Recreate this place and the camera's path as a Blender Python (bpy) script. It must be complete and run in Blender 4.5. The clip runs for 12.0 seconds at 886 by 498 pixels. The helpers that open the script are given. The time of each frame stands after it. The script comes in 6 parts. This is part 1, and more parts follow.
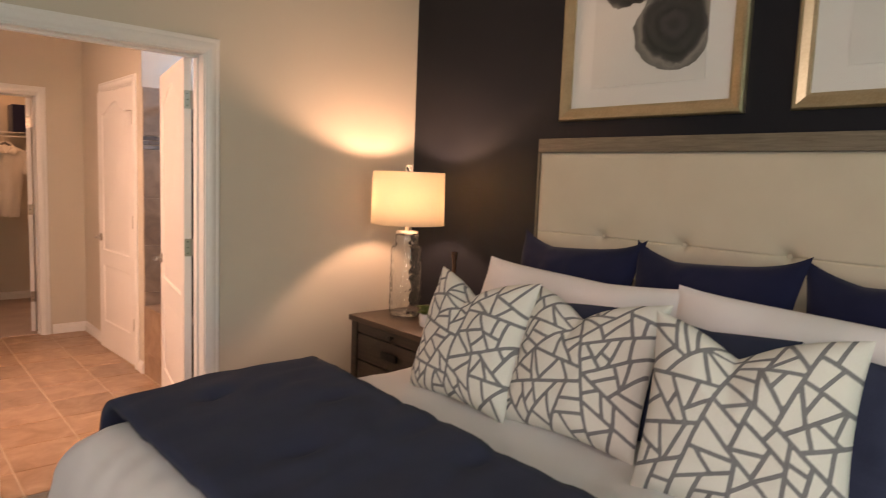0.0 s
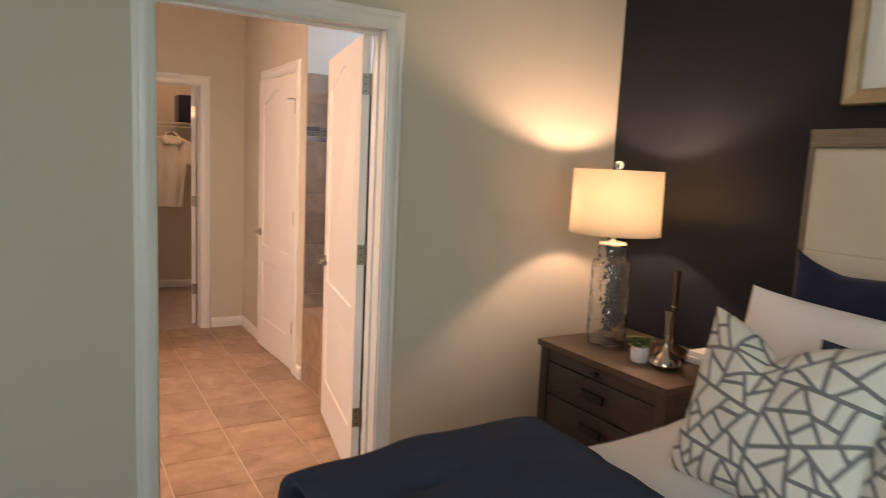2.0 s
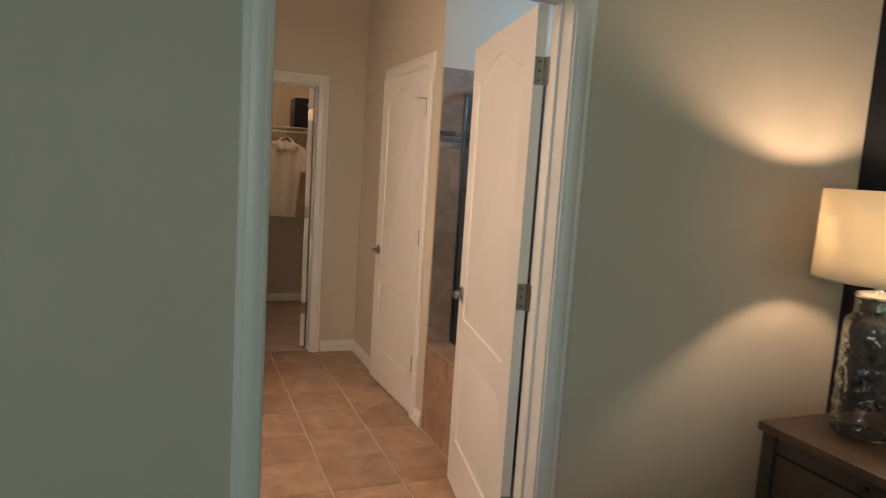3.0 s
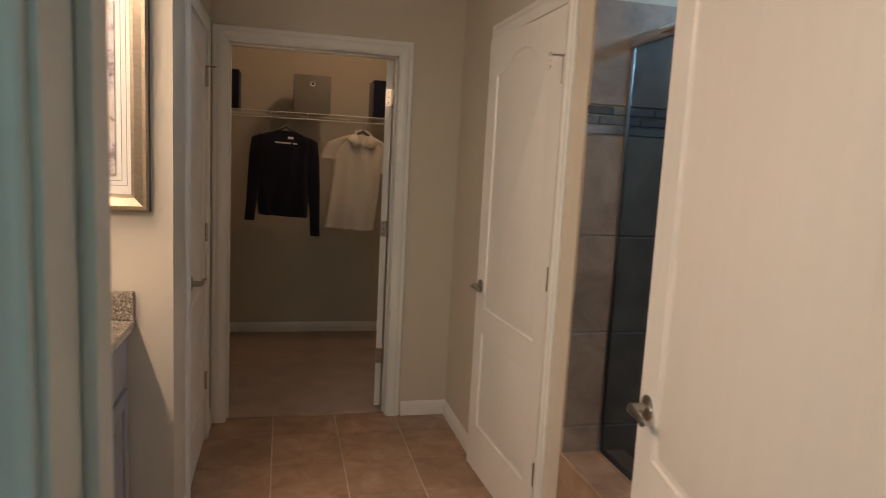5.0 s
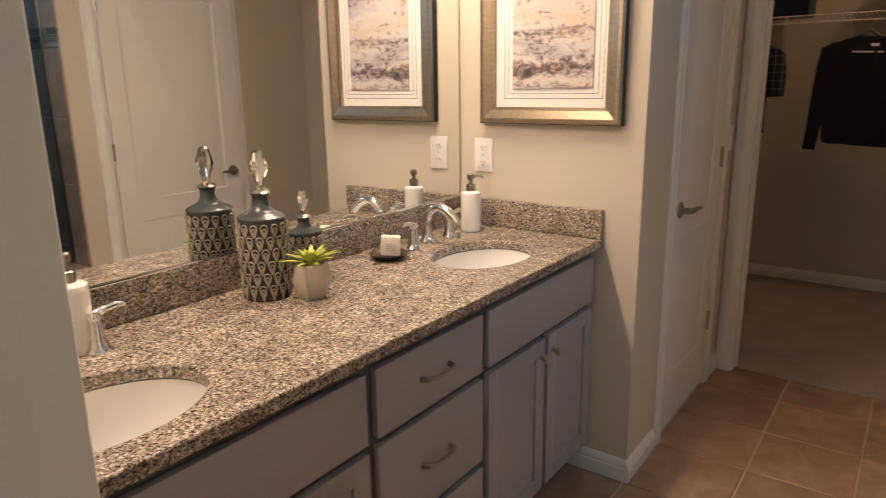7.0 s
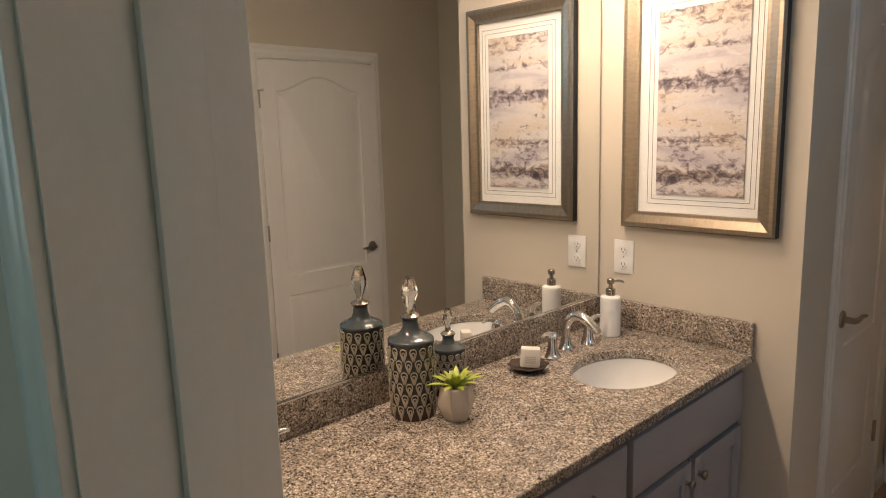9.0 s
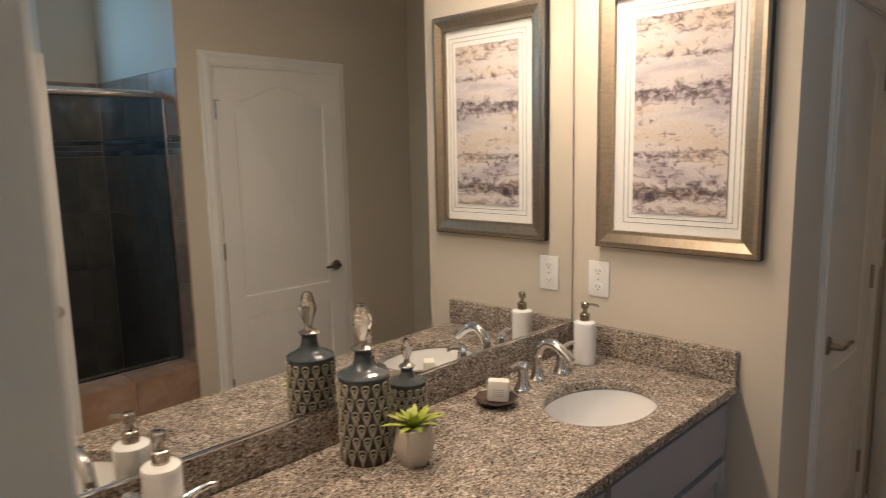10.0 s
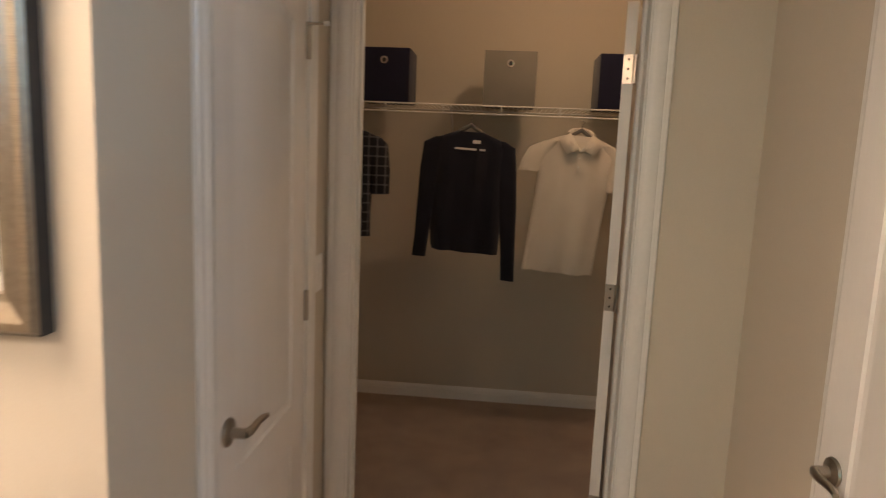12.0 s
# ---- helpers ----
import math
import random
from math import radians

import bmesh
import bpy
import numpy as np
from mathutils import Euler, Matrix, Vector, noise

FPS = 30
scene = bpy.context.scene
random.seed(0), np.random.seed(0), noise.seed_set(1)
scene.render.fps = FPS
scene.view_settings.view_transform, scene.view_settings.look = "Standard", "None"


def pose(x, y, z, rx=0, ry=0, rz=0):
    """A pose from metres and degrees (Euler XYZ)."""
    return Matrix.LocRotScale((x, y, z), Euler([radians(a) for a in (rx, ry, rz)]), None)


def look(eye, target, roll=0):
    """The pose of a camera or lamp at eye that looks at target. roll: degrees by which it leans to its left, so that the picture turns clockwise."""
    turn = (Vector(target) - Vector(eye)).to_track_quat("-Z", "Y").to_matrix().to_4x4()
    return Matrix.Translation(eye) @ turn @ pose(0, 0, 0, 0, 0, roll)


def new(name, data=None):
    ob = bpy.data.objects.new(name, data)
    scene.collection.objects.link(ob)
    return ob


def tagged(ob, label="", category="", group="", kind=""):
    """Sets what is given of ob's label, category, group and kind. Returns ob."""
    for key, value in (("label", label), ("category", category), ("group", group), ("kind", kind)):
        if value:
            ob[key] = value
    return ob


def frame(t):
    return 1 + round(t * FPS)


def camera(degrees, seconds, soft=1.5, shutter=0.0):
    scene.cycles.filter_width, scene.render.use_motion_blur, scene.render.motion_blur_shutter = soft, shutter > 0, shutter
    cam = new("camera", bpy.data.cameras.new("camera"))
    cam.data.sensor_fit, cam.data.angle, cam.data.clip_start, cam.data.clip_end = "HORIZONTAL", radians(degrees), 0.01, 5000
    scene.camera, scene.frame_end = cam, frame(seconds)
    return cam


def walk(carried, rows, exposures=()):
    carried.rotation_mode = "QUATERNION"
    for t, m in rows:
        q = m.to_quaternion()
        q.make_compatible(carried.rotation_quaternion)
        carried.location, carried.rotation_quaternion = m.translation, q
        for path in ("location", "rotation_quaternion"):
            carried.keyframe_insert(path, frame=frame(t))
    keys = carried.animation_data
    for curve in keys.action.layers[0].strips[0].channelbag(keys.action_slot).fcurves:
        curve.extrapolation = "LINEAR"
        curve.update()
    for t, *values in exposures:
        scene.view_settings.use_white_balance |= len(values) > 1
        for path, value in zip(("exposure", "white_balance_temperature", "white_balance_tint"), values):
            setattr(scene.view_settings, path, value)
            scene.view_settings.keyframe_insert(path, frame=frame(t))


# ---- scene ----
cam = camera(67.5, 12.0, soft=1.0, shutter=0.35)
PATH = [
    (0, (0.567, 1.479, 1.479), (1.883, 2.97, 1.268), 2.2),
    (0.5, (0.494, 1.483, 1.422), (1.687, 3.07, 1.177), 2.4),
    (1, (0.481, 1.614, 1.429), (1.617, 3.24, 1.174), 3.1),
    (1.5, (0.524, 1.855, 1.456), (1.647, 3.491, 1.205), 2.9),
    (2, (0.648, 2.165, 1.505), (1.655, 3.873, 1.246), 2.7),
    (2.5, (0.726, 2.541, 1.496), (1.535, 4.353, 1.247), 3.6),
    (3, (0.744, 2.933, 1.496), (1.485, 4.774, 1.251), 3.7),
    (3.5, (0.809, 3.305, 1.506), (1.488, 5.172, 1.272), 4.1),
    (5.5, (1.185, 4.561, 1.473), (1.431, 6.525, 1.189), 1.1),
    (6, (1.3, 4.689, 1.447), (1.111, 6.659, 1.161), -1.0),
    (6.5, (1.459, 4.664, 1.431), (0.633, 6.448, 1.068), -1.0),
    (7, (1.453, 4.663, 1.398), (0.312, 6.234, 0.919), -0.8),
    (9, (1.407, 4.637, 1.608), (-0.027, 5.99, 1.267), -1.7),
    (9.5, (1.401, 4.651, 1.621), (-0.034, 6.01, 1.315), -1.7),
    (10, (1.307, 4.785, 1.594), (-0.076, 6.2, 1.3), -1.2),
    (10.5, (1.277, 4.963, 1.565), (0.234, 6.636, 1.224), -0.8),
    (11, (1.315, 5.225, 1.535), (0.651, 7.082, 1.201), 0.7),
    (11.5, (1.308, 5.529, 1.547), (0.909, 7.461, 1.219), 2.4),
    (12, (1.29, 5.887, 1.548), (1.12, 7.857, 1.25), 2.4),
]
EXPOSURES = [(0.0, 0.36, 8200, 48), (0.5, 0.47, 7800, 44), (1.0, 0.48, 7500, 42), (1.5, 0.38, 7400, 38), (2.5, 0.06, 7000, 32), (3.5, -0.66, 6750, 17), (5.5, -0.52, 6150, 17), (6.0, -0.38, 6050, 14), (7.0, -0.46, 6350, 17), (9.0, -0.84, 6100, 14), (10.0, -0.92, 5850, 12), (10.5, -1.0, 5800, 13), (11.0, -1.06, 5900, 13), (11.5, -0.60, 5950, 14), (12.0, 0.06, 6250, 16)]
walk(cam, [(t, look(eye, target, roll)) for t, eye, target, roll in PATH], EXPOSURES)
# ---------------------------------------------------------------- light
world = bpy.data.worlds.new("world")
scene.world = world
world.use_nodes = True
wn = world.node_tree.nodes
sky = wn.new("ShaderNodeTexSky")
sky.sky_type = "NISHITA"
sky.sun_disc = False
sky.sun_elevation, sky.sun_rotation = radians(42), radians(200)
wn["Background"].inputs["Strength"].default_value = 0.12
world.node_tree.links.new(sky.outputs["Color"], wn["Background"].inputs["Color"])
sun = new("sun", bpy.data.lights.new("sun", "SUN"))
sun.data.energy, sun.data.angle, sun.data.color = 2.0, radians(0.6), (1.0, 0.95, 0.88)
sun.matrix_world = pose(0, 0, 8, 48, 0, 160)


def area_lamp(name, m, w, h, power, color):
    d = bpy.data.lights.new(name, "AREA")
    d.shape, d.size, d.size_y, d.energy, d.color = "RECTANGLE", w, h, power, color
    ob = new(name, d)
    ob.matrix_world = m
    return ob


def bulb(name, at, power, color, radius=0.03):
    d = bpy.data.lights.new(name, "POINT")
    d.energy, d.color, d.shadow_soft_size = power, color, radius
    ob = new(name, d)
    ob.location = at
    return ob


# plan: x to the headboard wall, y towards the closet
BED_X0, BED_X1, BED_Y0, BED_Y1 = -1.9, 3.17, -1.3, 4.735
BATH_Y0, BATH_Y1 = 4.867, 7.972
VAN_X, ART_Y, LINEN_X, WC_X = 0.012, 6.765, 0.727, 2.055
SHOWER_Y, SHOWER_X1 = 6.36, 3.05
CLO_Y0, CLO_Y1, CLO_X0, CLO_X1 = 8.087, 9.86, -0.5, 2.45
CEIL = 2.74

# daylight in the window openings
area_lamp("window_sky_light", look((0.45, BED_Y0 - 0.05, 2.07), (0.45, 4, -1.0)), 1.8, 0.74, 15, (0.20, 0.68, 0.95))
area_lamp("window_lawn_light", look((0.45, BED_Y0 - 0.05, 1.33), (0.45, 4, 4.2)), 1.8, 0.74, 14, (0.17, 1.0, 0.56))
area_lamp("side_window_light", look((BED_X0 - 0.06, 0.2, 1.70), (3, 0.9, 0.2)), 1.6, 1.5, 66, (0.80, 0.91, 0.88))
area_lamp("shower_window_light", look((SHOWER_X1 + 0.06, 5.60, 2.3), (0, 5.60, 1.4)), 0.70, 0.34, 14.5, (0.38, 0.72, 1.0))
# lamps of the place
bulb("lamp_bulb", (2.845, 4.365, 1.395), 23, (1.0, 0.75, 0.48), 0.035)
for yy in (5.17, 6.27):
    for dy in (-0.19, 0.0, 0.19):
        bulb("vanity_bulb", (0.150, yy + dy, 2.315), 28, (1.0, 0.765, 0.53), 0.04)
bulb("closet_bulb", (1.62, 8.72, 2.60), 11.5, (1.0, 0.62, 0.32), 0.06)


# ---------------------------------------------------------------- materials
def socket(b, name, v):
    b.inputs[name].default_value = v


def mat(name, c0, c1=None, rough=0.6, metal=0.0, scale=40.0, big=3.0, bump=0.1, dist=0.002, sheen=0.0, spec=0.5, stretch=(1, 1, 1), detail=6.0):
    """Two colours mixed by a fine and a coarse noise, with fine relief."""
    m = bpy.data.materials.new(name)
    m.use_nodes = True
    nt = m.node_tree
    n, l = nt.nodes, nt.links
    b = n["Principled BSDF"]
    socket(b, "Roughness", rough)
    socket(b, "Metallic", metal)
    socket(b, "Specular IOR Level", spec)
    if sheen:
        socket(b, "Sheen Weight", sheen)
    c1 = c1 or tuple(v * 0.85 for v in c0)
    tc = n.new("ShaderNodeTexCoord")
    mp = n.new("ShaderNodeMapping")
    mp.inputs["Scale"].default_value = stretch
    l.new(tc.outputs["Object"], mp.inputs["Vector"])
    fine, coarse = n.new("ShaderNodeTexNoise"), n.new("ShaderNodeTexNoise")
    for t, s in ((fine, scale), (coarse, big)):
        t.inputs["Scale"].default_value = s
        t.inputs["Detail"].default_value = detail
        l.new(mp.outputs["Vector"], t.inputs["Vector"])
    add = n.new("ShaderNodeMath")
    add.operation = "ADD"
    l.new(fine.outputs["Fac"], add.inputs[0])
    l.new(coarse.outputs["Fac"], add.inputs[1])
    ramp = n.new("ShaderNodeMapRange")
    ramp.inputs["From Min"].default_value, ramp.inputs["From Max"].default_value = 0.7, 1.3
    l.new(add.outputs[0], ramp.inputs["Value"])
    mix = n.new("ShaderNodeMix")
    mix.data_type = "RGBA"
    mix.inputs["A"].default_value, mix.inputs["B"].default_value = (*c0, 1), (*c1, 1)
    l.new(ramp.outputs["Result"], mix.inputs["Factor"])
    l.new(mix.outputs["Result"], b.inputs["Base Color"])
    if bump:
        bp = n.new("ShaderNodeBump")
        bp.inputs["Strength"].default_value, bp.inputs["Distance"].default_value = bump, dist
        l.new(fine.outputs["Fac"], bp.inputs["Height"])
        l.new(bp.outputs["Normal"], b.inputs["Normal"])
    return m


def glass(name, color=(1, 1, 1), rough=0.0, ior=1.45):
    m = bpy.data.materials.new(name)
    m.use_nodes = True
    b = m.node_tree.nodes["Principled BSDF"]
    socket(b, "Base Color", (*color, 1))
    socket(b, "Roughness", rough)
    socket(b, "IOR", ior)
    socket(b, "Transmission Weight", 1.0)
    return m


def glow(name, color, strength):
    m = bpy.data.materials.new(name)
    m.use_nodes = True
    b = m.node_tree.nodes["Principled BSDF"]
    socket(b, "Base Color", (*color, 1))
    socket(b, "Emission Color", (*color, 1))
    socket(b, "Emission Strength", strength)
    return m


M_WALL = mat("greige_paint", (0.60, 0.545, 0.455), (0.57, 0.515, 0.43), 0.62, scale=260, big=1.2, bump=0.12, dist=0.0008, spec=0.35)
M_DARK = mat("charcoal_navy_paint", (0.0070, 0.0084, 0.0150), (0.0056, 0.0068, 0.0120), 0.5, scale=260, big=1.4, bump=0.12, dist=0.0008, spec=0.35)
M_CEIL = mat("ceiling_paint", (0.78, 0.77, 0.74), (0.74, 0.73, 0.70), 0.8, scale=150, bump=0.3, dist=0.001)
M_TRIM = mat("white_trim_paint", (0.80, 0.79, 0.76), (0.76, 0.75, 0.72), 0.32, scale=90, big=4, bump=0.05, dist=0.0006)
M_DOOR = mat("white_door_paint", (0.80, 0.78, 0.75), (0.77, 0.75, 0.72), 0.36, scale=120, big=5, bump=0.15, dist=0.0005, stretch=(6, 6, 0.5))
M_CARPET = mat("grey_carpet", (0.36, 0.33, 0.29), (0.22, 0.20, 0.175), 1.0, scale=420, big=5, bump=1.0, dist=0.006, sheen=0.3, spec=0.1)
M_CARPET2 = mat("taupe_carpet", (0.50, 0.385, 0.305), (0.32, 0.24, 0.19), 1.0, scale=420, big=5, bump=1.0, dist=0.006, sheen=0.3, spec=0.1)
M_GROUT = mat("grout", (0.58, 0.49, 0.39), (0.50, 0.42, 0.33), 0.9, scale=300, bump=0.3)
M_CHROME = mat("chrome", (0.85, 0.85, 0.86), (0.80, 0.80, 0.82), 0.06, 1.0, bump=0)
M_NICKEL = mat("satin_nickel", (0.42, 0.38, 0.33), (0.36, 0.33, 0.29), 0.28, 1.0, scale=200, bump=0.05, dist=0.0003)
M_BRONZE = mat("dark_pewter", (0.10, 0.085, 0.07), (0.06, 0.05, 0.045), 0.4, 0.9, scale=80, bump=0.1)
PLASTIC = mat("white_plastic", (0.80, 0.79, 0.77), (0.78, 0.77, 0.75), 0.35, bump=0)


def hammered_glass():
    m = glass("hammered_glass", (0.97, 0.98, 0.97))
    n, l = m.node_tree.nodes, m.node_tree.links
    tc, v, bp = n.new("ShaderNodeTexCoord"), n.new("ShaderNodeTexVoronoi"), n.new("ShaderNodeBump")
    v.feature = "SMOOTH_F1"
    v.inputs["Scale"].default_value, v.inputs["Smoothness"].default_value = 38.0, 0.6
    bp.inputs["Strength"].default_value, bp.inputs["Distance"].default_value = 0.65, 0.007
    l.new(tc.outputs["Object"], v.inputs["Vector"])
    l.new(v.outputs["Distance"], bp.inputs["Height"])
    l.new(bp.outputs["Normal"], n["Principled BSDF"].inputs["Normal"])
    return m


M_HAMMERED = hammered_glass()


# ---------------------------------------------------------------- mesh helpers
def box(bm, x0, y0, z0, x1, y1, z1, bevel=0.0, seg=2):
    r = bmesh.ops.create_cube(bm, size=1.0)
    vs = r["verts"]
    for v in vs:
        v.co = Vector(((x0 + x1) / 2 + v.co.x * (x1 - x0), (y0 + y1) / 2 + v.co.y * (y1 - y0), (z0 + z1) / 2 + v.co.z * (z1 - z0)))
    if bevel:
        es = list({e for v in vs for e in v.link_edges})
        bmesh.ops.bevel(bm, geom=es, offset=bevel, segments=seg, profile=0.6, affect="EDGES")
    return bm


def boxes(*bs, bevel=0.0):
    bm = bmesh.new()
    for b in bs:
        box(bm, *b, bevel=bevel)
    return bm


def lathe(profile, seg=32, bm=None, at=(0, 0, 0), sx=1.0, sy=1.0, cap=True):
    """A turned solid from (radius, height) pairs."""
    bm = bm or bmesh.new()
    rings = []
    for r, z in profile:
        rings.append([bm.verts.new((at[0] + sx * r * math.cos(2 * math.pi * i / seg), at[1] + sy * r * math.sin(2 * math.pi * i / seg), at[2] + z)) for i in range(seg)])
    for a, b in zip(rings, rings[1:]):
        for i in range(seg):
            bm.faces.new((a[i], a[(i + 1) % seg], b[(i + 1) % seg], b[i]))
    if cap:
        bm.faces.new(rings[0][::-1])
        bm.faces.new(rings[-1])
    return bm


def tube(points, radius, seg=10, bm=None, cap=True):
    """A round bar along points; radius may be a list."""
    bm = bm or bmesh.new()
    pts = [Vector(p) for p in points]
    rad = radius if isinstance(radius, (list, tuple)) else [radius] * len(pts)
    rings, up = [], None
    for i, p in enumerate(pts):
        d = (pts[min(i + 1, len(pts) - 1)] - pts[max(i - 1, 0)]).normalized()
        if up is None:
            up = Vector((0, 0, 1)) if abs(d.z) < 0.9 else Vector((1, 0, 0))
        side = d.cross(up).normalized()
        up = side.cross(d).normalized()
        rings.append([bm.verts.new(p + rad[i] * (math.cos(2 * math.pi * k / seg) * side + math.sin(2 * math.pi * k / seg) * up)) for k in range(seg)])
    for a, b in zip(rings, rings[1:]):
        for i in range(seg):
            bm.faces.new((a[i], a[(i + 1) % seg], b[(i + 1) % seg], b[i]))
    if cap:
        bm.faces.new(rings[0][::-1])
        bm.faces.new(rings[-1])
    return bm


def mesh_of(name, bm, material, smooth=True):
    bmesh.ops.recalc_face_normals(bm, faces=bm.faces)
    me = bpy.data.meshes.new(name)
    bm.to_mesh(me)
    bm.free()
    me.materials.append(material)
    if smooth:
        for p in me.polygons:
            p.use_smooth = True
        me.set_sharp_from_angle(angle=radians(35))
    return me


def part(name, bm, material, parent=None, label="", at=None, smooth=True):
    """ONE mesh object under a thing or a part."""
    ob = new(name, mesh_of(name, bm, material, smooth))
    if parent:
        ob.parent = parent
    if at is not None:
        ob.matrix_basis = at
    return tagged(ob, label)


def thing(name, m, label, category, group=""):
    ob = new(name)
    ob.empty_display_size = 0.1
    ob.matrix_basis = m
    return tagged(ob, label, category, group)


def setting(name, bm, material, label="", category="", parent=None):
    ob = part(name, bm, material, parent)
    return tagged(ob, label, category, "", "structure")


# ---------------------------------------------------------------- structure
setting("floor_bedroom", boxes((BED_X0, BED_Y0, -0.1, BED_X1, 4.79, 0.0)), M_CARPET, "grey-beige cut pile bedroom carpet", "carpet")
bath_floor = setting("floor_bathroom", boxes((VAN_X, 4.79, -0.1, SHOWER_X1, 8.02, -0.004)), M_GROUT, "beige-brown square ceramic tile bathroom floor with tan grout", "floor")
setting("floor_closet", boxes((CLO_X0, 8.02, -0.1, CLO_X1, CLO_Y1, 0.004)), M_CARPET2, "taupe cut pile closet carpet", "carpet")
setting("ceiling", boxes((BED_X0 - 0.12, BED_Y0 - 0.12, CEIL, BED_X1 + 0.12, CLO_Y1 + 0.12, CEIL + 0.1)), M_CEIL, "flat white painted ceiling", "ceiling")

# bedroom / bathroom wall with the doorway
DX0, DX1, DH = 0.963, 1.847, 2.035
setting("wall_bathroom_side", boxes((BED_X0, BED_Y1, 0, DX0 - 0.02, BATH_Y0, CEIL), (DX1 + 0.02, BED_Y1, 0, BED_X1, BATH_Y0, CEIL), (DX0 - 0.02, BED_Y1, DH + 0.02, DX1 + 0.02, BATH_Y0, CEIL)), M_WALL, "greige painted wall with a doorway", "wall")
setting("wall_headboard", boxes((BED_X1, BED_Y0 - 0.12, 0, BED_X1 + 0.12, BATH_Y0, CEIL)), M_DARK, "charcoal navy accent wall behind the bed", "wall")
W1 = (-0.5, 1.4, 0.95, 2.45)
setting("wall_window", boxes((BED_X0 - 0.12, BED_Y0 - 0.12, 0, W1[0], BED_Y0, CEIL), (W1[1], BED_Y0 - 0.12, 0, BED_X1, BED_Y0, CEIL), (W1[0], BED_Y0 - 0.12, 0, W1[1], BED_Y0, W1[2]), (W1[0], BED_Y0 - 0.12, W1[3], W1[1], BED_Y0, CEIL)), M_WALL, "greige painted bedroom wall with a window", "wall")
W2 = (-0.6, 1.0, 0.95, 2.45)
setting("wall_side", boxes((BED_X0 - 0.12, BED_Y0, 0, BED_X0, W2[0], CEIL), (BED_X0 - 0.12, W2[1], 0, BED_X0, BATH_Y0, CEIL), (BED_X0 - 0.12, W2[0], 0, BED_X0, W2[1], W2[2]), (BED_X0 - 0.12, W2[0], W2[3], BED_X0, W2[1], CEIL)), M_WALL, "greige painted bedroom side wall with a window", "wall")

# bathroom
setting("wall_vanity", boxes((VAN_X - 0.12, BATH_Y0, 0, VAN_X, ART_Y + 0.12, CEIL)), M_WALL, "greige painted wall behind the vanity", "wall")
LY0, LY1 = 7.13, 7.745
setting("wall_art", boxes((VAN_X, ART_Y, 0, LINEN_X, ART_Y + 0.12, CEIL)), M_WALL, "greige painted wall at the end of the vanity", "wall")
setting("wall_linen", boxes((LINEN_X - 0.12, ART_Y + 0.12, 0, LINEN_X, LY0 - 0.02, CEIL), (LINEN_X - 0.12, LY1 + 0.02, 0, LINEN_X, BATH_Y1, CEIL), (LINEN_X - 0.12, LY0 - 0.02, DH + 0.02, LINEN_X, LY1 + 0.02, CEIL)), M_WALL, "greige painted wall with a narrow door", "wall")
CX0, CX1 = 0.813, 1.697
setting("wall_closet", boxes((CLO_X0, BATH_Y1, 0, CX0 - 0.02, CLO_Y0, CEIL), (CX1 + 0.02, BATH_Y1, 0, CLO_X1, CLO_Y0, CEIL), (CX0 - 0.02, BATH_Y1, DH + 0.02, CX1 + 0.02, CLO_Y0, CEIL)), M_WALL, "greige painted wall with the closet doorway", "wall")
TY0, TY1, TH = 6.55, 7.335, 2.05
setting("wall_toilet_room", boxes((WC_X, SHOWER_Y, 0, WC_X + 0.115, TY0 - 0.02, CEIL), (WC_X, TY1 + 0.02, 0, WC_X + 0.115, BATH_Y1, CEIL), (WC_X, TY0 - 0.02, TH + 0.02, WC_X + 0.115, TY1 + 0.02, CEIL)), M_WALL, "greige painted wall with the toilet room door", "wall")
setting("wall_toilet_room_back", boxes((WC_X + 0.115, SHOWER_Y + 0.115, 0, WC_X + 1.2, SHOWER_Y + 0.2, CEIL), (WC_X + 1.1, SHOWER_Y + 0.2, 0, WC_X + 1.2, BATH_Y1, CEIL)), M_WALL, "greige painted toilet room wall", "wall")
setting("wall_shower_side", boxes((WC_X + 0.115, SHOWER_Y, 0, SHOWER_X1 + 0.12, SHOWER_Y + 0.115, CEIL)), M_WALL, "greige painted wall above the shower tile", "wall")
SW = (5.20, 6.00, 2.10, 2.50)
setting("wall_shower_back", boxes((SHOWER_X1, BATH_Y0, 0, SHOWER_X1 + 0.12, SW[0], CEIL), (SHOWER_X1, SW[1], 0, SHOWER_X1 + 0.12, SHOWER_Y, CEIL), (SHOWER_X1, SW[0], 0, SHOWER_X1 + 0.12, SW[1], SW[2]), (SHOWER_X1, SW[0], SW[3], SHOWER_X1 + 0.12, SW[1], CEIL)), M_WALL, "greige painted outer wall over the shower with a high window", "wall")
setting("wall_closet_back", boxes((CLO_X0 - 0.12, CLO_Y1, 0, CLO_X1 + 0.12, CLO_Y1 + 0.12, CEIL)), M_WALL, "tan painted closet back wall", "wall")
setting("wall_closet_left", boxes((CLO_X0 - 0.12, BATH_Y1, 0, CLO_X0, CLO_Y1, CEIL)), M_WALL, "tan painted closet side wall", "wall")
setting("wall_closet_right", boxes((CLO_X1, BATH_Y1, 0, CLO_X1 + 0.12, CLO_Y1, CEIL)), M_WALL, "tan painted closet side wall", "wall")


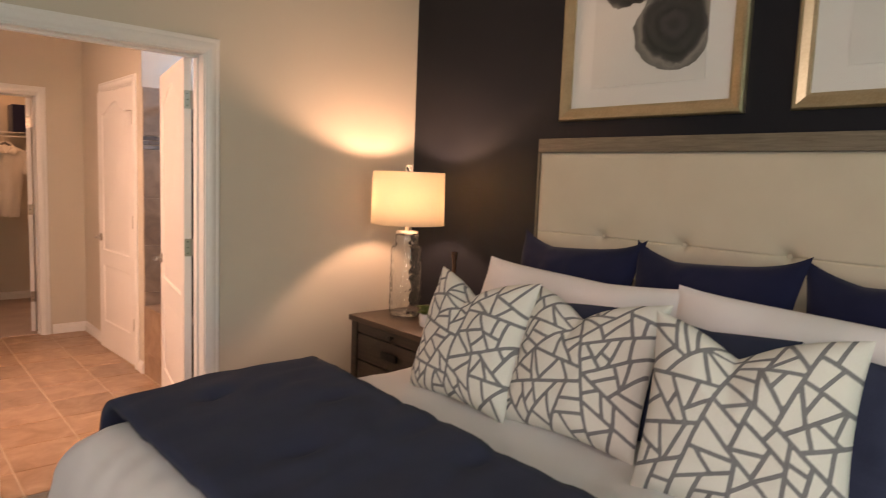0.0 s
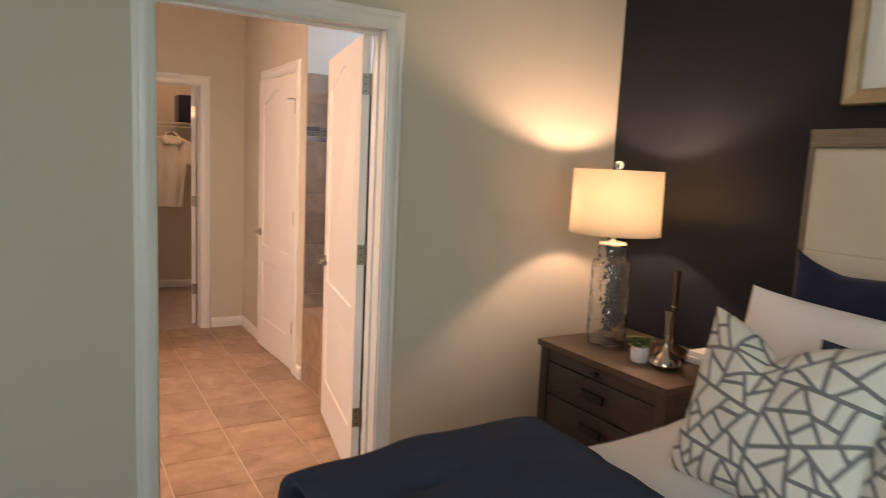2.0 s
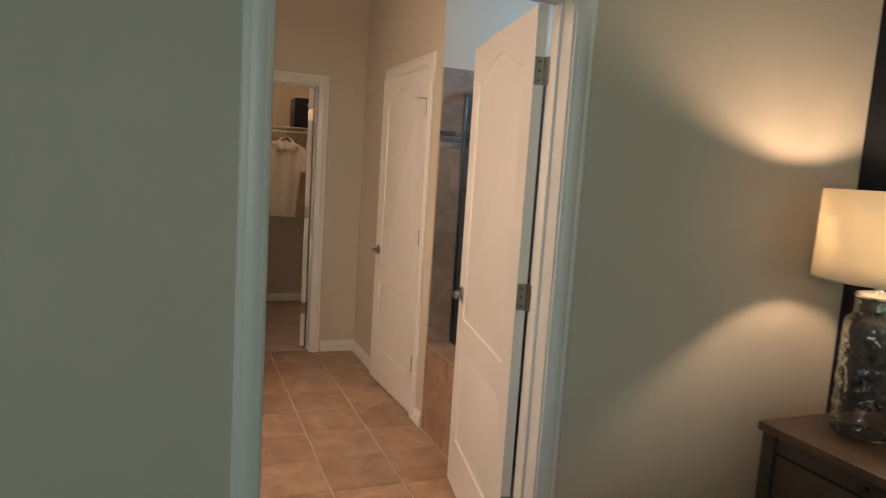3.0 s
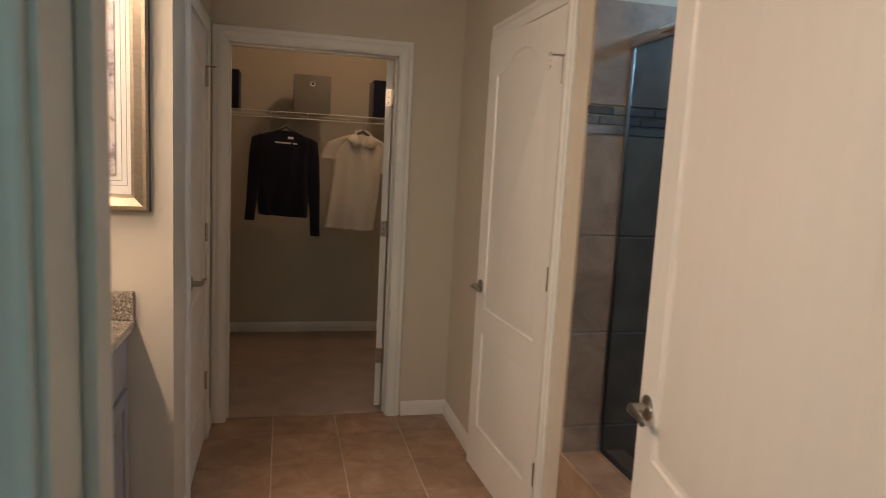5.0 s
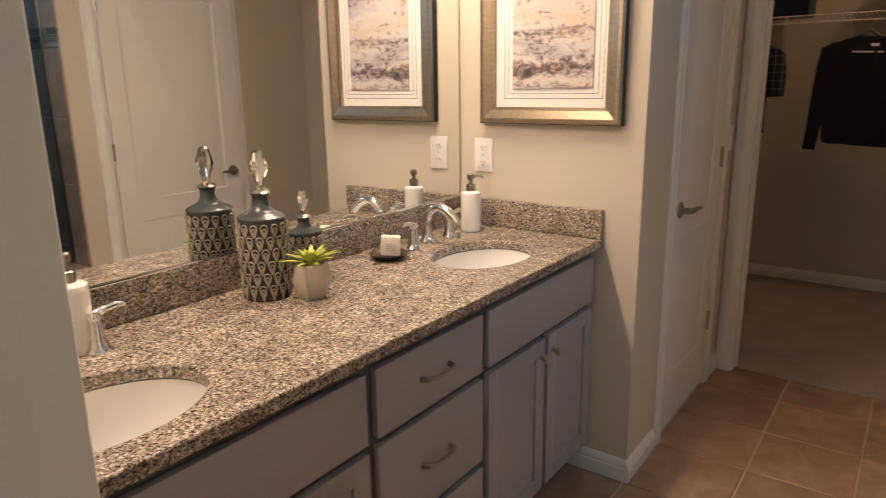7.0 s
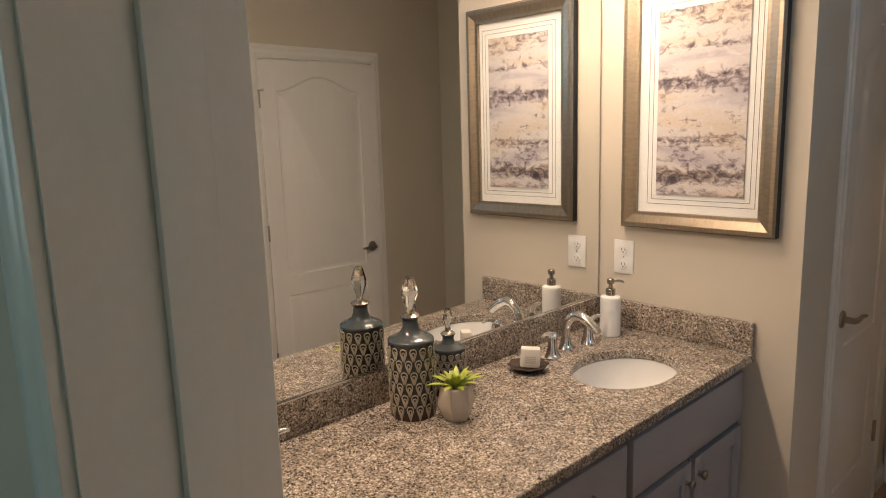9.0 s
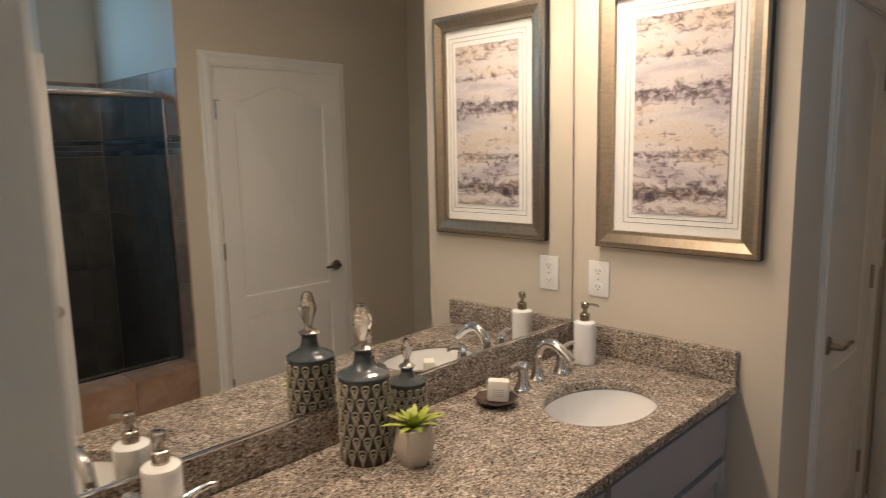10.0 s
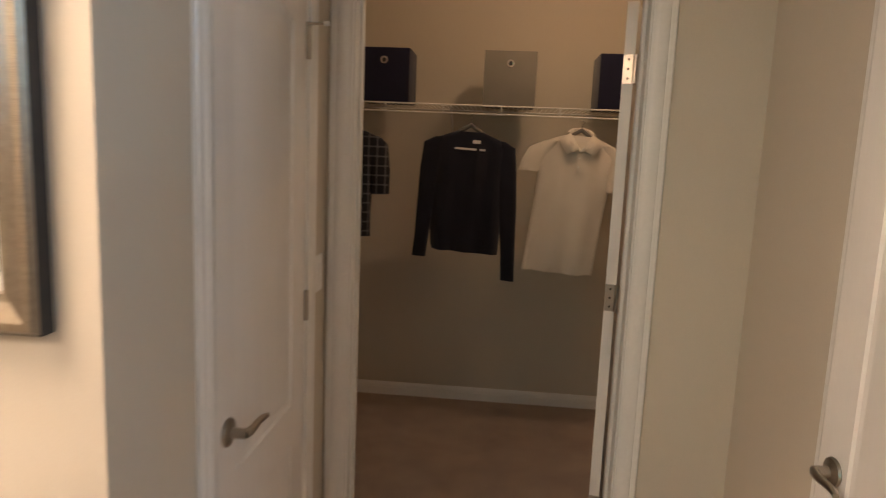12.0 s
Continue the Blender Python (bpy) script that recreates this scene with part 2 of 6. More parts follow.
# casings, jambs, baseboards
def casing_profile(length, width=0.072):
    """A moulded casing strip along x, from 0 to length; back on y = 0, face to -y; width along z."""
    prof = [(0, 0), (0, -0.010), (0.005, -0.013), (0.016, -0.013), (0.021, -0.0165), (0.044, -0.0175), (0.051, -0.0135), (0.056, -0.0145), (0.068, -0.0125), (width, -0.008), (width, 0)]
    bm = bmesh.new()
    a = [bm.verts.new((0, p[1], p[0])) for p in prof]
    b = [bm.verts.new((length, p[1], p[0])) for p in prof]
    for i in range(len(prof)):
        j = (i + 1) % len(prof)
        bm.faces.new((a[i], a[j], b[j], b[i]))
    bm.faces.new(a)
    bm.faces.new(b[::-1])
    return bm


def miter(bm, length, w, left, right):
    """Cuts 45 degree ends: the ends reach out as the strip goes outwards."""
    for v in bm.verts:
        if left and v.co.x < 1e-6:
            v.co.x = -v.co.z
        elif right and v.co.x > length - 1e-6:
            v.co.x = length + v.co.z
    return bm


def door_trim(name, m, w, h, depth, label, stop=0.04):
    """Jamb and casing of a doorway. Local: x across, 0..w; y 0 is the near face of the wall, depth its thickness; the casing stands on both faces."""
    root = tagged(thing(name, m, label, "door frame"), kind="structure")
    part("jamb", boxes((-0.019, -0.001, 0, 0, depth + 0.001, h + 0.019), (w, -0.001, 0, w + 0.019, depth + 0.001, h + 0.019), (0, -0.001, h, w, depth + 0.001, h + 0.019)), M_TRIM, root)
    part("door_stop", boxes((0, stop, 0, 0.011, depth - 0.03, h - 0.011), (w - 0.011, stop, 0, w, depth - 0.03, h - 0.011), (0, stop, h - 0.011, w, depth - 0.03, h), bevel=0.002), M_TRIM, root)
    g = 0.006
    for side in (0, 1):
        flip = pose(0, 0, 0) if side == 0 else Matrix.Translation((w, depth, 0)) @ pose(0, 0, 0, 0, 0, 180)
        part("head_casing", miter(casing_profile(w + 2 * g), w + 2 * g, 0.072, True, True), M_TRIM, root, at=flip @ pose(-g, 0, h + g))
        # side casings: the strip turned upright
        part("side_casing", miter(casing_profile(h + g), h + g, 0.072, False, True), M_TRIM, root, at=flip @ Matrix(((0, 0, -1, -g), (0, 1, 0, 0), (1, 0, 0, 0), (0, 0, 0, 1))))
        part("side_casing", miter(casing_profile(h + g), h + g, 0.072, False, True), M_TRIM, root, at=flip @ Matrix(((0, 0, 1, w + g), (0, 1, 0, 0), (1, 0, 0, 0), (0, 0, 0, 1))))
    return root


def baseboard(x0, y0, x1, y1, parent=None):
    """A moulded baseboard from one corner to the next, with the room on its right-hand side."""
    v = Vector((x1 - x0, y1 - y0, 0))
    n = v.length
    prof = [(0, 0), (0, -0.015), (0.050, -0.015), (0.054, -0.0115), (0.060, -0.0125), (0.070, -0.0085), (0.082, -0.004), (0.085, 0)]
    bm = bmesh.new()
    a = [bm.verts.new((0, p[1], p[0])) for p in prof]
    b = [bm.verts.new((n, p[1], p[0])) for p in prof]
    for i in range(len(prof)):
        j = (i + 1) % len(prof)
        bm.faces.new((a[i], a[j], b[j], b[i]))
    bm.faces.new(a)
    bm.faces.new(b[::-1])
    ob = setting("baseboard", bm, M_TRIM, "white painted moulded baseboard", "baseboard")
    ob.matrix_basis = pose(x0, y0, 0, 0, 0, math.degrees(math.atan2(v.y, v.x)))
    return ob


def offset_loop(loop, d):
    """The closed outline moved inwards by d (outline runs counterclockwise)."""
    out = []
    n = len(loop)
    for i in range(n):
        p, q, r = Vector(loop[i - 1]), Vector(loop[i]), Vector(loop[(i + 1) % n])
        a, b = (q - p).normalized(), (r - q).normalized()
        na, nb = Vector((-a.y, a.x)), Vector((-b.y, b.x))
        k = (na + nb)
        k = k / max(0.3, k.dot(na))
        out.append(tuple(q + k * d))
    return out


def panel_outline(x0, z0, x1, z1, arch=0.0):
    pts = [(x0, z0), (x1, z0), (x1, z1 - arch)]
    if arch:
        n = 22
        for i in range(1, n):
            u = i / n
            flat = min(1.0, max(0.0, (0.5 - abs(u - 0.5)) / 0.5))
            rise = arch * (0.5 - 0.5 * math.cos(math.pi * flat)) if flat > 0 else 0
            pts.append((x1 + (x0 - x1) * u, z1 - arch + rise))
    pts.append((x0, z1 - arch))
    return pts


def leaf_mesh(w, h, th=0.035):
    """A two-panel moulded door leaf, the upper panel with an arched head. Local: hinge edge on x = 0, thickness y 0..th."""
    bm = bmesh.new()
    mx = 0.105 if w > 0.6 else 0.09
    outs = [panel_outline(mx, 0.225, w - mx, 0.68), panel_outline(mx, 0.80, w - mx, h - 0.085, 0.085)]
    for y, s in ((0.0, 1), (th, -1)):
        rim = [bm.verts.new((x, y, z)) for x, z in ((0, 0), (w, 0), (w, h), (0, h))]
        edges = [bm.edges.new((rim[i], rim[(i + 1) % 4])) for i in range(4)]
        for o in outs:
            l0 = [bm.verts.new((x, y, z)) for x, z in o]
            edges += [bm.edges.new((l0[i], l0[(i + 1) % len(l0)])) for i in range(len(l0))]
            last = l0
            for d, dep in ((0.005, 0.006), (0.016, 0.0075), (0.021, 0.0068), (0.042, 0.0015)):
                ring = [bm.verts.new((x, y + s * dep, z)) for x, z in offset_loop(o, d)]
                for i in range(len(ring)):
                    j = (i + 1) % len(ring)
                    bm.faces.new((last[i], last[j], ring[j], ring[i]))
                last = ring
            bm.faces.new(last)
        bmesh.ops.triangle_fill(bm, edges=edges, use_beauty=True)
        if s == 1:
            front = rim
        else:
            for i in range(4):
                bm.faces.new((front[i], front[(i + 1) % 4], rim[(i + 1) % 4], rim[i]))
    return bm


def lever(parent, x, z, y, out, toward):
    """A lever handle on a round rose. out: -1 or 1 along y; toward: the lever's way along x."""
    bm = lathe([(0.0, 0), (0.030, 0.0), (0.032, 0.003), (0.030, 0.008), (0.020, 0.011), (0.012, 0.013), (0.011, 0.045), (0.0, 0.046)], 24, cap=False)
    rose = part("handle_rose", bm, M_NICKEL, parent, at=pose(x, y, z, 90 if out < 0 else -90))
    pts = [(0, 0, 0.040), (toward * 0.012, 0, 0.046), (toward * 0.035, 0.0, 0.047), (toward * 0.06, 0, 0.045), (toward * 0.085, 0, 0.046), (toward * 0.105, 0, 0.052)]
    arm = part("lever", tube(pts, [0.011, 0.0105, 0.009, 0.008, 0.0085, 0.006], 12), M_NICKEL, rose)
    return rose


def hinge(parent, z, x, y):
    bm = tube([(x, y, z - 0.045), (x, y, z + 0.045)], 0.0080, 10)
    h = part("hinge", bm, M_NICKEL, parent)
    return h


def pin_stop(parent, x, y, z):
    """A hinge-pin door stop: a collar on the knuckle, a threaded rod and a rubber tip."""
    st = part("pin_stop", lathe([(0, 0), (0.0095, 0), (0.011, 0.002), (0.011, 0.006), (0.008, 0.009), (0, 0.010)], 14, cap=False, at=(x, y, z)), M_NICKEL, parent)
    part("stop_rod", tube([(x, y, z + 0.005), (x + 0.006, y + 0.048, z + 0.005)], 0.0032, 8), M_NICKEL, st)
    part("rubber_tip", tube([(x + 0.006, y + 0.046, z + 0.005), (x + 0.0075, y + 0.060, z + 0.005)], [0.0075, 0.0065], 12), PLASTIC, st, "pale rubber tip")


def door(name, m, w, h, label, lever_toward=-1, hinge_y=0.0, plates=True, jamb_turn=180, lever_z=0.914):
    """A door leaf with levers and three hinges. m puts the hinge edge's foot."""
    root = thing(name, m, label, "door")
    tagged(root, kind="structure")
    part("door_leaf", leaf_mesh(w, h), M_DOOR, root)
    lever(root, w - 0.060, lever_z, 0.0, -1, lever_toward)
    lever(root, w - 0.060, lever_z, 0.035, 1, lever_toward)
    for z in (0.308, 1.066, 1.812):
        hg = hinge(root, z, -0.005, hinge_y)
        if not plates and z > 1.5:
            pin_stop(hg, -0.005, hinge_y, z + 0.046)
        if plates:
            part("hinge_leaf", boxes((-0.0035, 0.002, z - 0.045, -0.0005, 0.034, z + 0.045)), M_NICKEL, hg)
            part("jamb_leaf", boxes((-0.003, 0.0, z - 0.045, 0.0, 0.034, z + 0.045)), M_NICKEL, hg, at=pose(-0.006, hinge_y, 0, 0, 0, jamb_turn))
            for dz in (-0.03, 0.0, 0.03):
                part("screw", lathe([(0, 0), (0.004, 0), (0.003, 0.0012), (0, 0.0014)], 10, cap=False), M_BRONZE, hg, at=pose(-0.0035, 0.018, z + dz, 0, -90, 0))
    return root


door_trim("door_frame_1", pose(DX0, BED_Y1, 0), DX1 - DX0, DH, BATH_Y0 - BED_Y1, "white moulded casing and jamb of the bathroom doorway", 0.062)
door_trim("door_frame_2", pose(CX0, BATH_Y1, 0), CX1 - CX0, DH, CLO_Y0 - BATH_Y1, "white moulded casing and jamb of the closet doorway", 0.050)
door_trim("door_frame_3", pose(WC_X, TY1, 0, 0, 0, -90), TY1 - TY0, TH, 0.115, "white moulded casing and jamb of the toilet room door")
door_trim("door_frame_4", pose(LINEN_X, LY0, 0, 0, 0, 90), LY1 - LY0, DH, 0.12, "white moulded casing and jamb of the linen closet door")

# leaves: bathroom door open into the bathroom, closet door open into the closet, toilet room door ajar, linen door shut
door("door_1", pose(DX1 - 0.009, BATH_Y0 + 0.005, 0.012, 0, 0, 79.0), DX1 - DX0 - 0.006, 2.02, "white two-panel arch-top bathroom door standing open", -1, -0.004, True, 101.0)
door("door_2", pose(CX1 - 0.013, CLO_Y0 + 0.016, 0.012, 0, 0, 74), CX1 - CX0 - 0.006, 2.02, "white two-panel closet door standing wide open", -1, -0.004, True, 106)
door("door_3", pose(WC_X + 0.031, TY0 + 0.003, 0.012, 0, 0, 92.8), TY1 - TY0 - 0.006, 2.035, "white two-panel arch-top toilet room door slightly ajar", -1, 0.04, False, lever_z=0.898)
door("door_4", pose(LINEN_X - 0.035, LY1 - 0.003, 0.012, 0, 0, -90), LY1 - LY0 - 0.006, 2.02, "white two-panel arch-top linen closet door, shut", -1, 0.04, False)

for seg in ((BED_X0, BED_Y1, DX0 - 0.09, BED_Y1), (DX1 + 0.09, BED_Y1, BED_X1, BED_Y1), (BED_X1, BED_Y1, BED_X1, BED_Y0), (CX1 + 0.09, BATH_Y1, WC_X, BATH_Y1), (WC_X, BATH_Y1, WC_X, TY1 + 0.09),
            (WC_X, TY0 - 0.09, WC_X, SHOWER_Y), (0.492, ART_Y, LINEN_X - 0.0005, ART_Y), (LINEN_X, ART_Y - 0.014, LINEN_X, LY0 - 0.09), (LINEN_X, LY1 + 0.09, LINEN_X, BATH_Y1),
            (CLO_X0, CLO_Y1, CLO_X1, CLO_Y1), (CLO_X0, CLO_Y0, CLO_X0, CLO_Y1), (CLO_X1, CLO_Y1, CLO_X1, CLO_Y0)):
    baseboard(*seg)


# ---------------------------------------------------------------- more materials
def nodes_of(name, rough=0.5, metal=0.0):
    m = bpy.data.materials.new(name)
    m.use_nodes = True
    b = m.node_tree.nodes["Principled BSDF"]
    socket(b, "Roughness", rough)
    socket(b, "Metallic", metal)
    return m, m.node_tree.nodes, m.node_tree.links, b


def ramp_of(n, stops):
    r = n.new("ShaderNodeValToRGB")
    e = r.color_ramp.elements
    e[0].position, e[0].color = stops[0][0], (*stops[0][1], 1)
    e[1].position, e[1].color = stops[-1][0], (*stops[-1][1], 1)
    for p, c in stops[1:-1]:
        x = e.new(p)
        x.color = (*c, 1)
    return r


def noise_of(n, l, vec, scale, detail=5.0, rough=0.55, distort=0.0):
    t = n.new("ShaderNodeTexNoise")
    t.inputs["Scale"].default_value, t.inputs["Detail"].default_value = scale, detail
    t.inputs["Roughness"].default_value, t.inputs["Distortion"].default_value = rough, distort
    l.new(vec, t.inputs["Vector"])
    return t


def shifted_coords(n, l):
    """Object coordinates, moved for each object by its own random number."""
    tc, oi = n.new("ShaderNodeTexCoord"), n.new("ShaderNodeObjectInfo")
    k = n.new("ShaderNodeMath")
    k.operation = "MULTIPLY"
    k.inputs[1].default_value = 37.0
    l.new(oi.outputs["Random"], k.inputs[0])
    add = n.new("ShaderNodeVectorMath")
    l.new(tc.outputs["Object"], add.inputs[0])
    l.new(k.outputs[0], add.inputs[1])
    return add.outputs[0], oi.outputs["Random"]


def tile_mat(name, stops, rough, bump=0.25, tint=0.12):
    m, n, l, b = nodes_of(name, rough)
    vec, rnd = shifted_coords(n, l)
    a = noise_of(n, l, vec, 7.0, 8.0, 0.62, 0.6)
    r = ramp_of(n, stops)
    l.new(a.outputs["Fac"], r.inputs["Fac"])
    f = noise_of(n, l, vec, 90.0, 4.0)
    hsv = n.new("ShaderNodeHueSaturation")
    mr = n.new("ShaderNodeMapRange")
    mr.inputs["To Min"].default_value, mr.inputs["To Max"].default_value = 1 - tint, 1 + tint
    l.new(rnd, mr.inputs["Value"])
    l.new(mr.outputs["Result"], hsv.inputs["Value"])
    l.new(r.outputs["Color"], hsv.inputs["Color"])
    l.new(hsv.outputs["Color"], b.inputs["Base Color"])
    bp = n.new("ShaderNodeBump")
    bp.inputs["Strength"].default_value, bp.inputs["Distance"].default_value = bump, 0.001
    mx = n.new("ShaderNodeMath")
    l.new(a.outputs["Fac"], mx.inputs[0])
    l.new(f.outputs["Fac"], mx.inputs[1])
    l.new(mx.outputs[0], bp.inputs["Height"])
    l.new(bp.outputs["Normal"], b.inputs["Normal"])
    return m


def granite_mat():
    m, n, l, b = nodes_of("speckled_granite", 0.12)
    tc = n.new("ShaderNodeTexCoord")
    vec = tc.outputs["Object"]
    v = n.new("ShaderNodeTexVoronoi")
    v.inputs["Scale"].default_value = 360.0
    warp = noise_of(n, l, vec, 60.0, 3.0)
    mixv = n.new("ShaderNodeVectorMath")
    mixv.operation = "MULTIPLY_ADD"
    l.new(warp.outputs["Color"], mixv.inputs[0])
    mixv.inputs[1].default_value = (0.012, 0.012, 0.012)
    l.new(vec, mixv.inputs[2])
    l.new(mixv.outputs[0], v.inputs["Vector"])
    v2 = n.new("ShaderNodeTexVoronoi")
    v2.inputs["Scale"].default_value = 210.0
    l.new(mixv.outputs[0], v2.inputs["Vector"])
    sep, sep2 = n.new("ShaderNodeSeparateColor"), n.new("ShaderNodeSeparateColor")
    l.new(v.outputs["Color"], sep.inputs["Color"])
    l.new(v2.outputs["Color"], sep2.inputs["Color"])
    both, half = n.new("ShaderNodeMath"), n.new("ShaderNodeMath")
    both.operation = half.operation = "MULTIPLY_ADD"
    half.inputs[1].default_value, half.inputs[2].default_value = 0.45, 0.0
    both.inputs[1].default_value = 0.55
    l.new(sep2.outputs["Green"], half.inputs[0])
    l.new(sep.outputs["Red"], both.inputs[0])
    l.new(half.outputs[0], both.inputs[2])
    r = ramp_of(n, [(0.0, (0.016, 0.012, 0.010)), (0.22, (0.055, 0.043, 0.035)), (0.35, (0.180, 0.146, 0.118)), (0.51, (0.325, 0.275, 0.226)), (0.72, (0.45, 0.39, 0.33)), (0.92, (0.82, 0.76, 0.68))])
    r.color_ramp.interpolation = "LINEAR"
    l.new(both.outputs[0], r.inputs["Fac"])
    big = noise_of(n, l, vec, 22.0, 5.0)
    rb = ramp_of(n, [(0.35, (0.62, 0.60, 0.58)), (0.6, (1.0, 0.98, 0.96))])
    l.new(big.outputs["Fac"], rb.inputs["Fac"])
    mix = n.new("ShaderNodeMix")
    mix.data_type, mix.blend_type = "RGBA", "MULTIPLY"
    mix.inputs["Factor"].default_value = 0.8
    l.new(r.outputs["Color"], mix.inputs["A"])
    l.new(rb.outputs["Color"], mix.inputs["B"])
    l.new(mix.outputs["Result"], b.inputs["Base Color"])
    return m


def wood_mat(name, dark, light, axis=(1, 14, 14), rough=0.5):
    m, n, l, b = nodes_of(name, rough)
    vec, rnd = shifted_coords(n, l)
    mp = n.new("ShaderNodeMapping")
    mp.inputs["Scale"].default_value = axis
    l.new(vec, mp.inputs["Vector"])
    a = noise_of(n, l, mp.outputs["Vector"], 5.0, 9.0, 0.65, 0.8)
    f = noise_of(n, l, mp.outputs["Vector"], 40.0, 4.0)
    r = ramp_of(n, [(0.3, dark), (0.7, light)])
    add = n.new("ShaderNodeMath")
    add.operation = "MULTIPLY_ADD"
    add.inputs[1].default_value, add.inputs[2].default_value = 0.25, -0.12
    l.new(f.outputs["Fac"], add.inputs[0])
    s = n.new("ShaderNodeMath")
    l.new(a.outputs["Fac"], s.inputs[0])
    l.new(add.outputs[0], s.inputs[1])
    l.new(s.outputs[0], r.inputs["Fac"])
    l.new(r.outputs["Color"], b.inputs["Base Color"])
    bp = n.new("ShaderNodeBump")
    bp.inputs["Strength"].default_value, bp.inputs["Distance"].default_value = 0.35, 0.001
    l.new(f.outputs["Fac"], bp.inputs["Height"])
    l.new(bp.outputs["Normal"], b.inputs["Normal"])
    return m


def weave_mat(name, c0, c1, scale=700, rough=0.9, sheen=0.2, bump=0.4):
    return mat(name, c0, c1, rough, scale=scale, big=6, bump=bump, dist=0.001, sheen=sheen, spec=0.2)


def shard_mat():
    """Ivory linen with brushed grey lines; the mesh holds each point's distance from the nearest line."""
    m, n, l, b = nodes_of("ivory_linen_grey_shards", 0.9)
    vec, rnd = shifted_coords(n, l)
    at = n.new("ShaderNodeAttribute")
    at.attribute_name = "shard"
    rag = noise_of(n, l, vec, 260.0, 4.0, 0.7)
    d = n.new("ShaderNodeMath")
    d.operation = "MULTIPLY_ADD"
    d.inputs[1].default_value = 0.0042
    l.new(rag.outputs["Fac"], d.inputs[0])
    l.new(at.outputs["Fac"], d.inputs[2])
    th = n.new("ShaderNodeMapRange")
    th.inputs["From Min"].default_value, th.inputs["From Max"].default_value = 0.0064, 0.0080
    l.new(d.outputs[0], th.inputs["Value"])
    f = noise_of(n, l, vec, 600.0, 3.0)
    g = ramp_of(n, [(0.35, (0.135, 0.133, 0.135)), (0.65, (0.27, 0.265, 0.265))])
    w = ramp_of(n, [(0.35, (0.70, 0.67, 0.60)), (0.65, (0.80, 0.77, 0.70))])
    for r in (g, w):
        l.new(f.outputs["Fac"], r.inputs["Fac"])
    mix = n.new("ShaderNodeMix")
    mix.data_type = "RGBA"
    l.new(th.outputs["Result"], mix.inputs["Factor"])
    l.new(g.outputs["Color"], mix.inputs["A"])
    l.new(w.outputs["Color"], mix.inputs["B"])
    l.new(mix.outputs["Result"], b.inputs["Base Color"])
    sub = n.new("ShaderNodeMath")
    sub.operation = "SUBTRACT"
    l.new(f.outputs["Fac"], sub.inputs[0])
    l.new(th.outputs["Result"], sub.inputs[1])
    bp = n.new("ShaderNodeBump")
    bp.inputs["Strength"].default_value, bp.inputs["Distance"].default_value = 0.5, 0.0015
    l.new(sub.outputs[0], bp.inputs["Height"])
    l.new(bp.outputs["Normal"], b.inputs["Normal"])
    return m


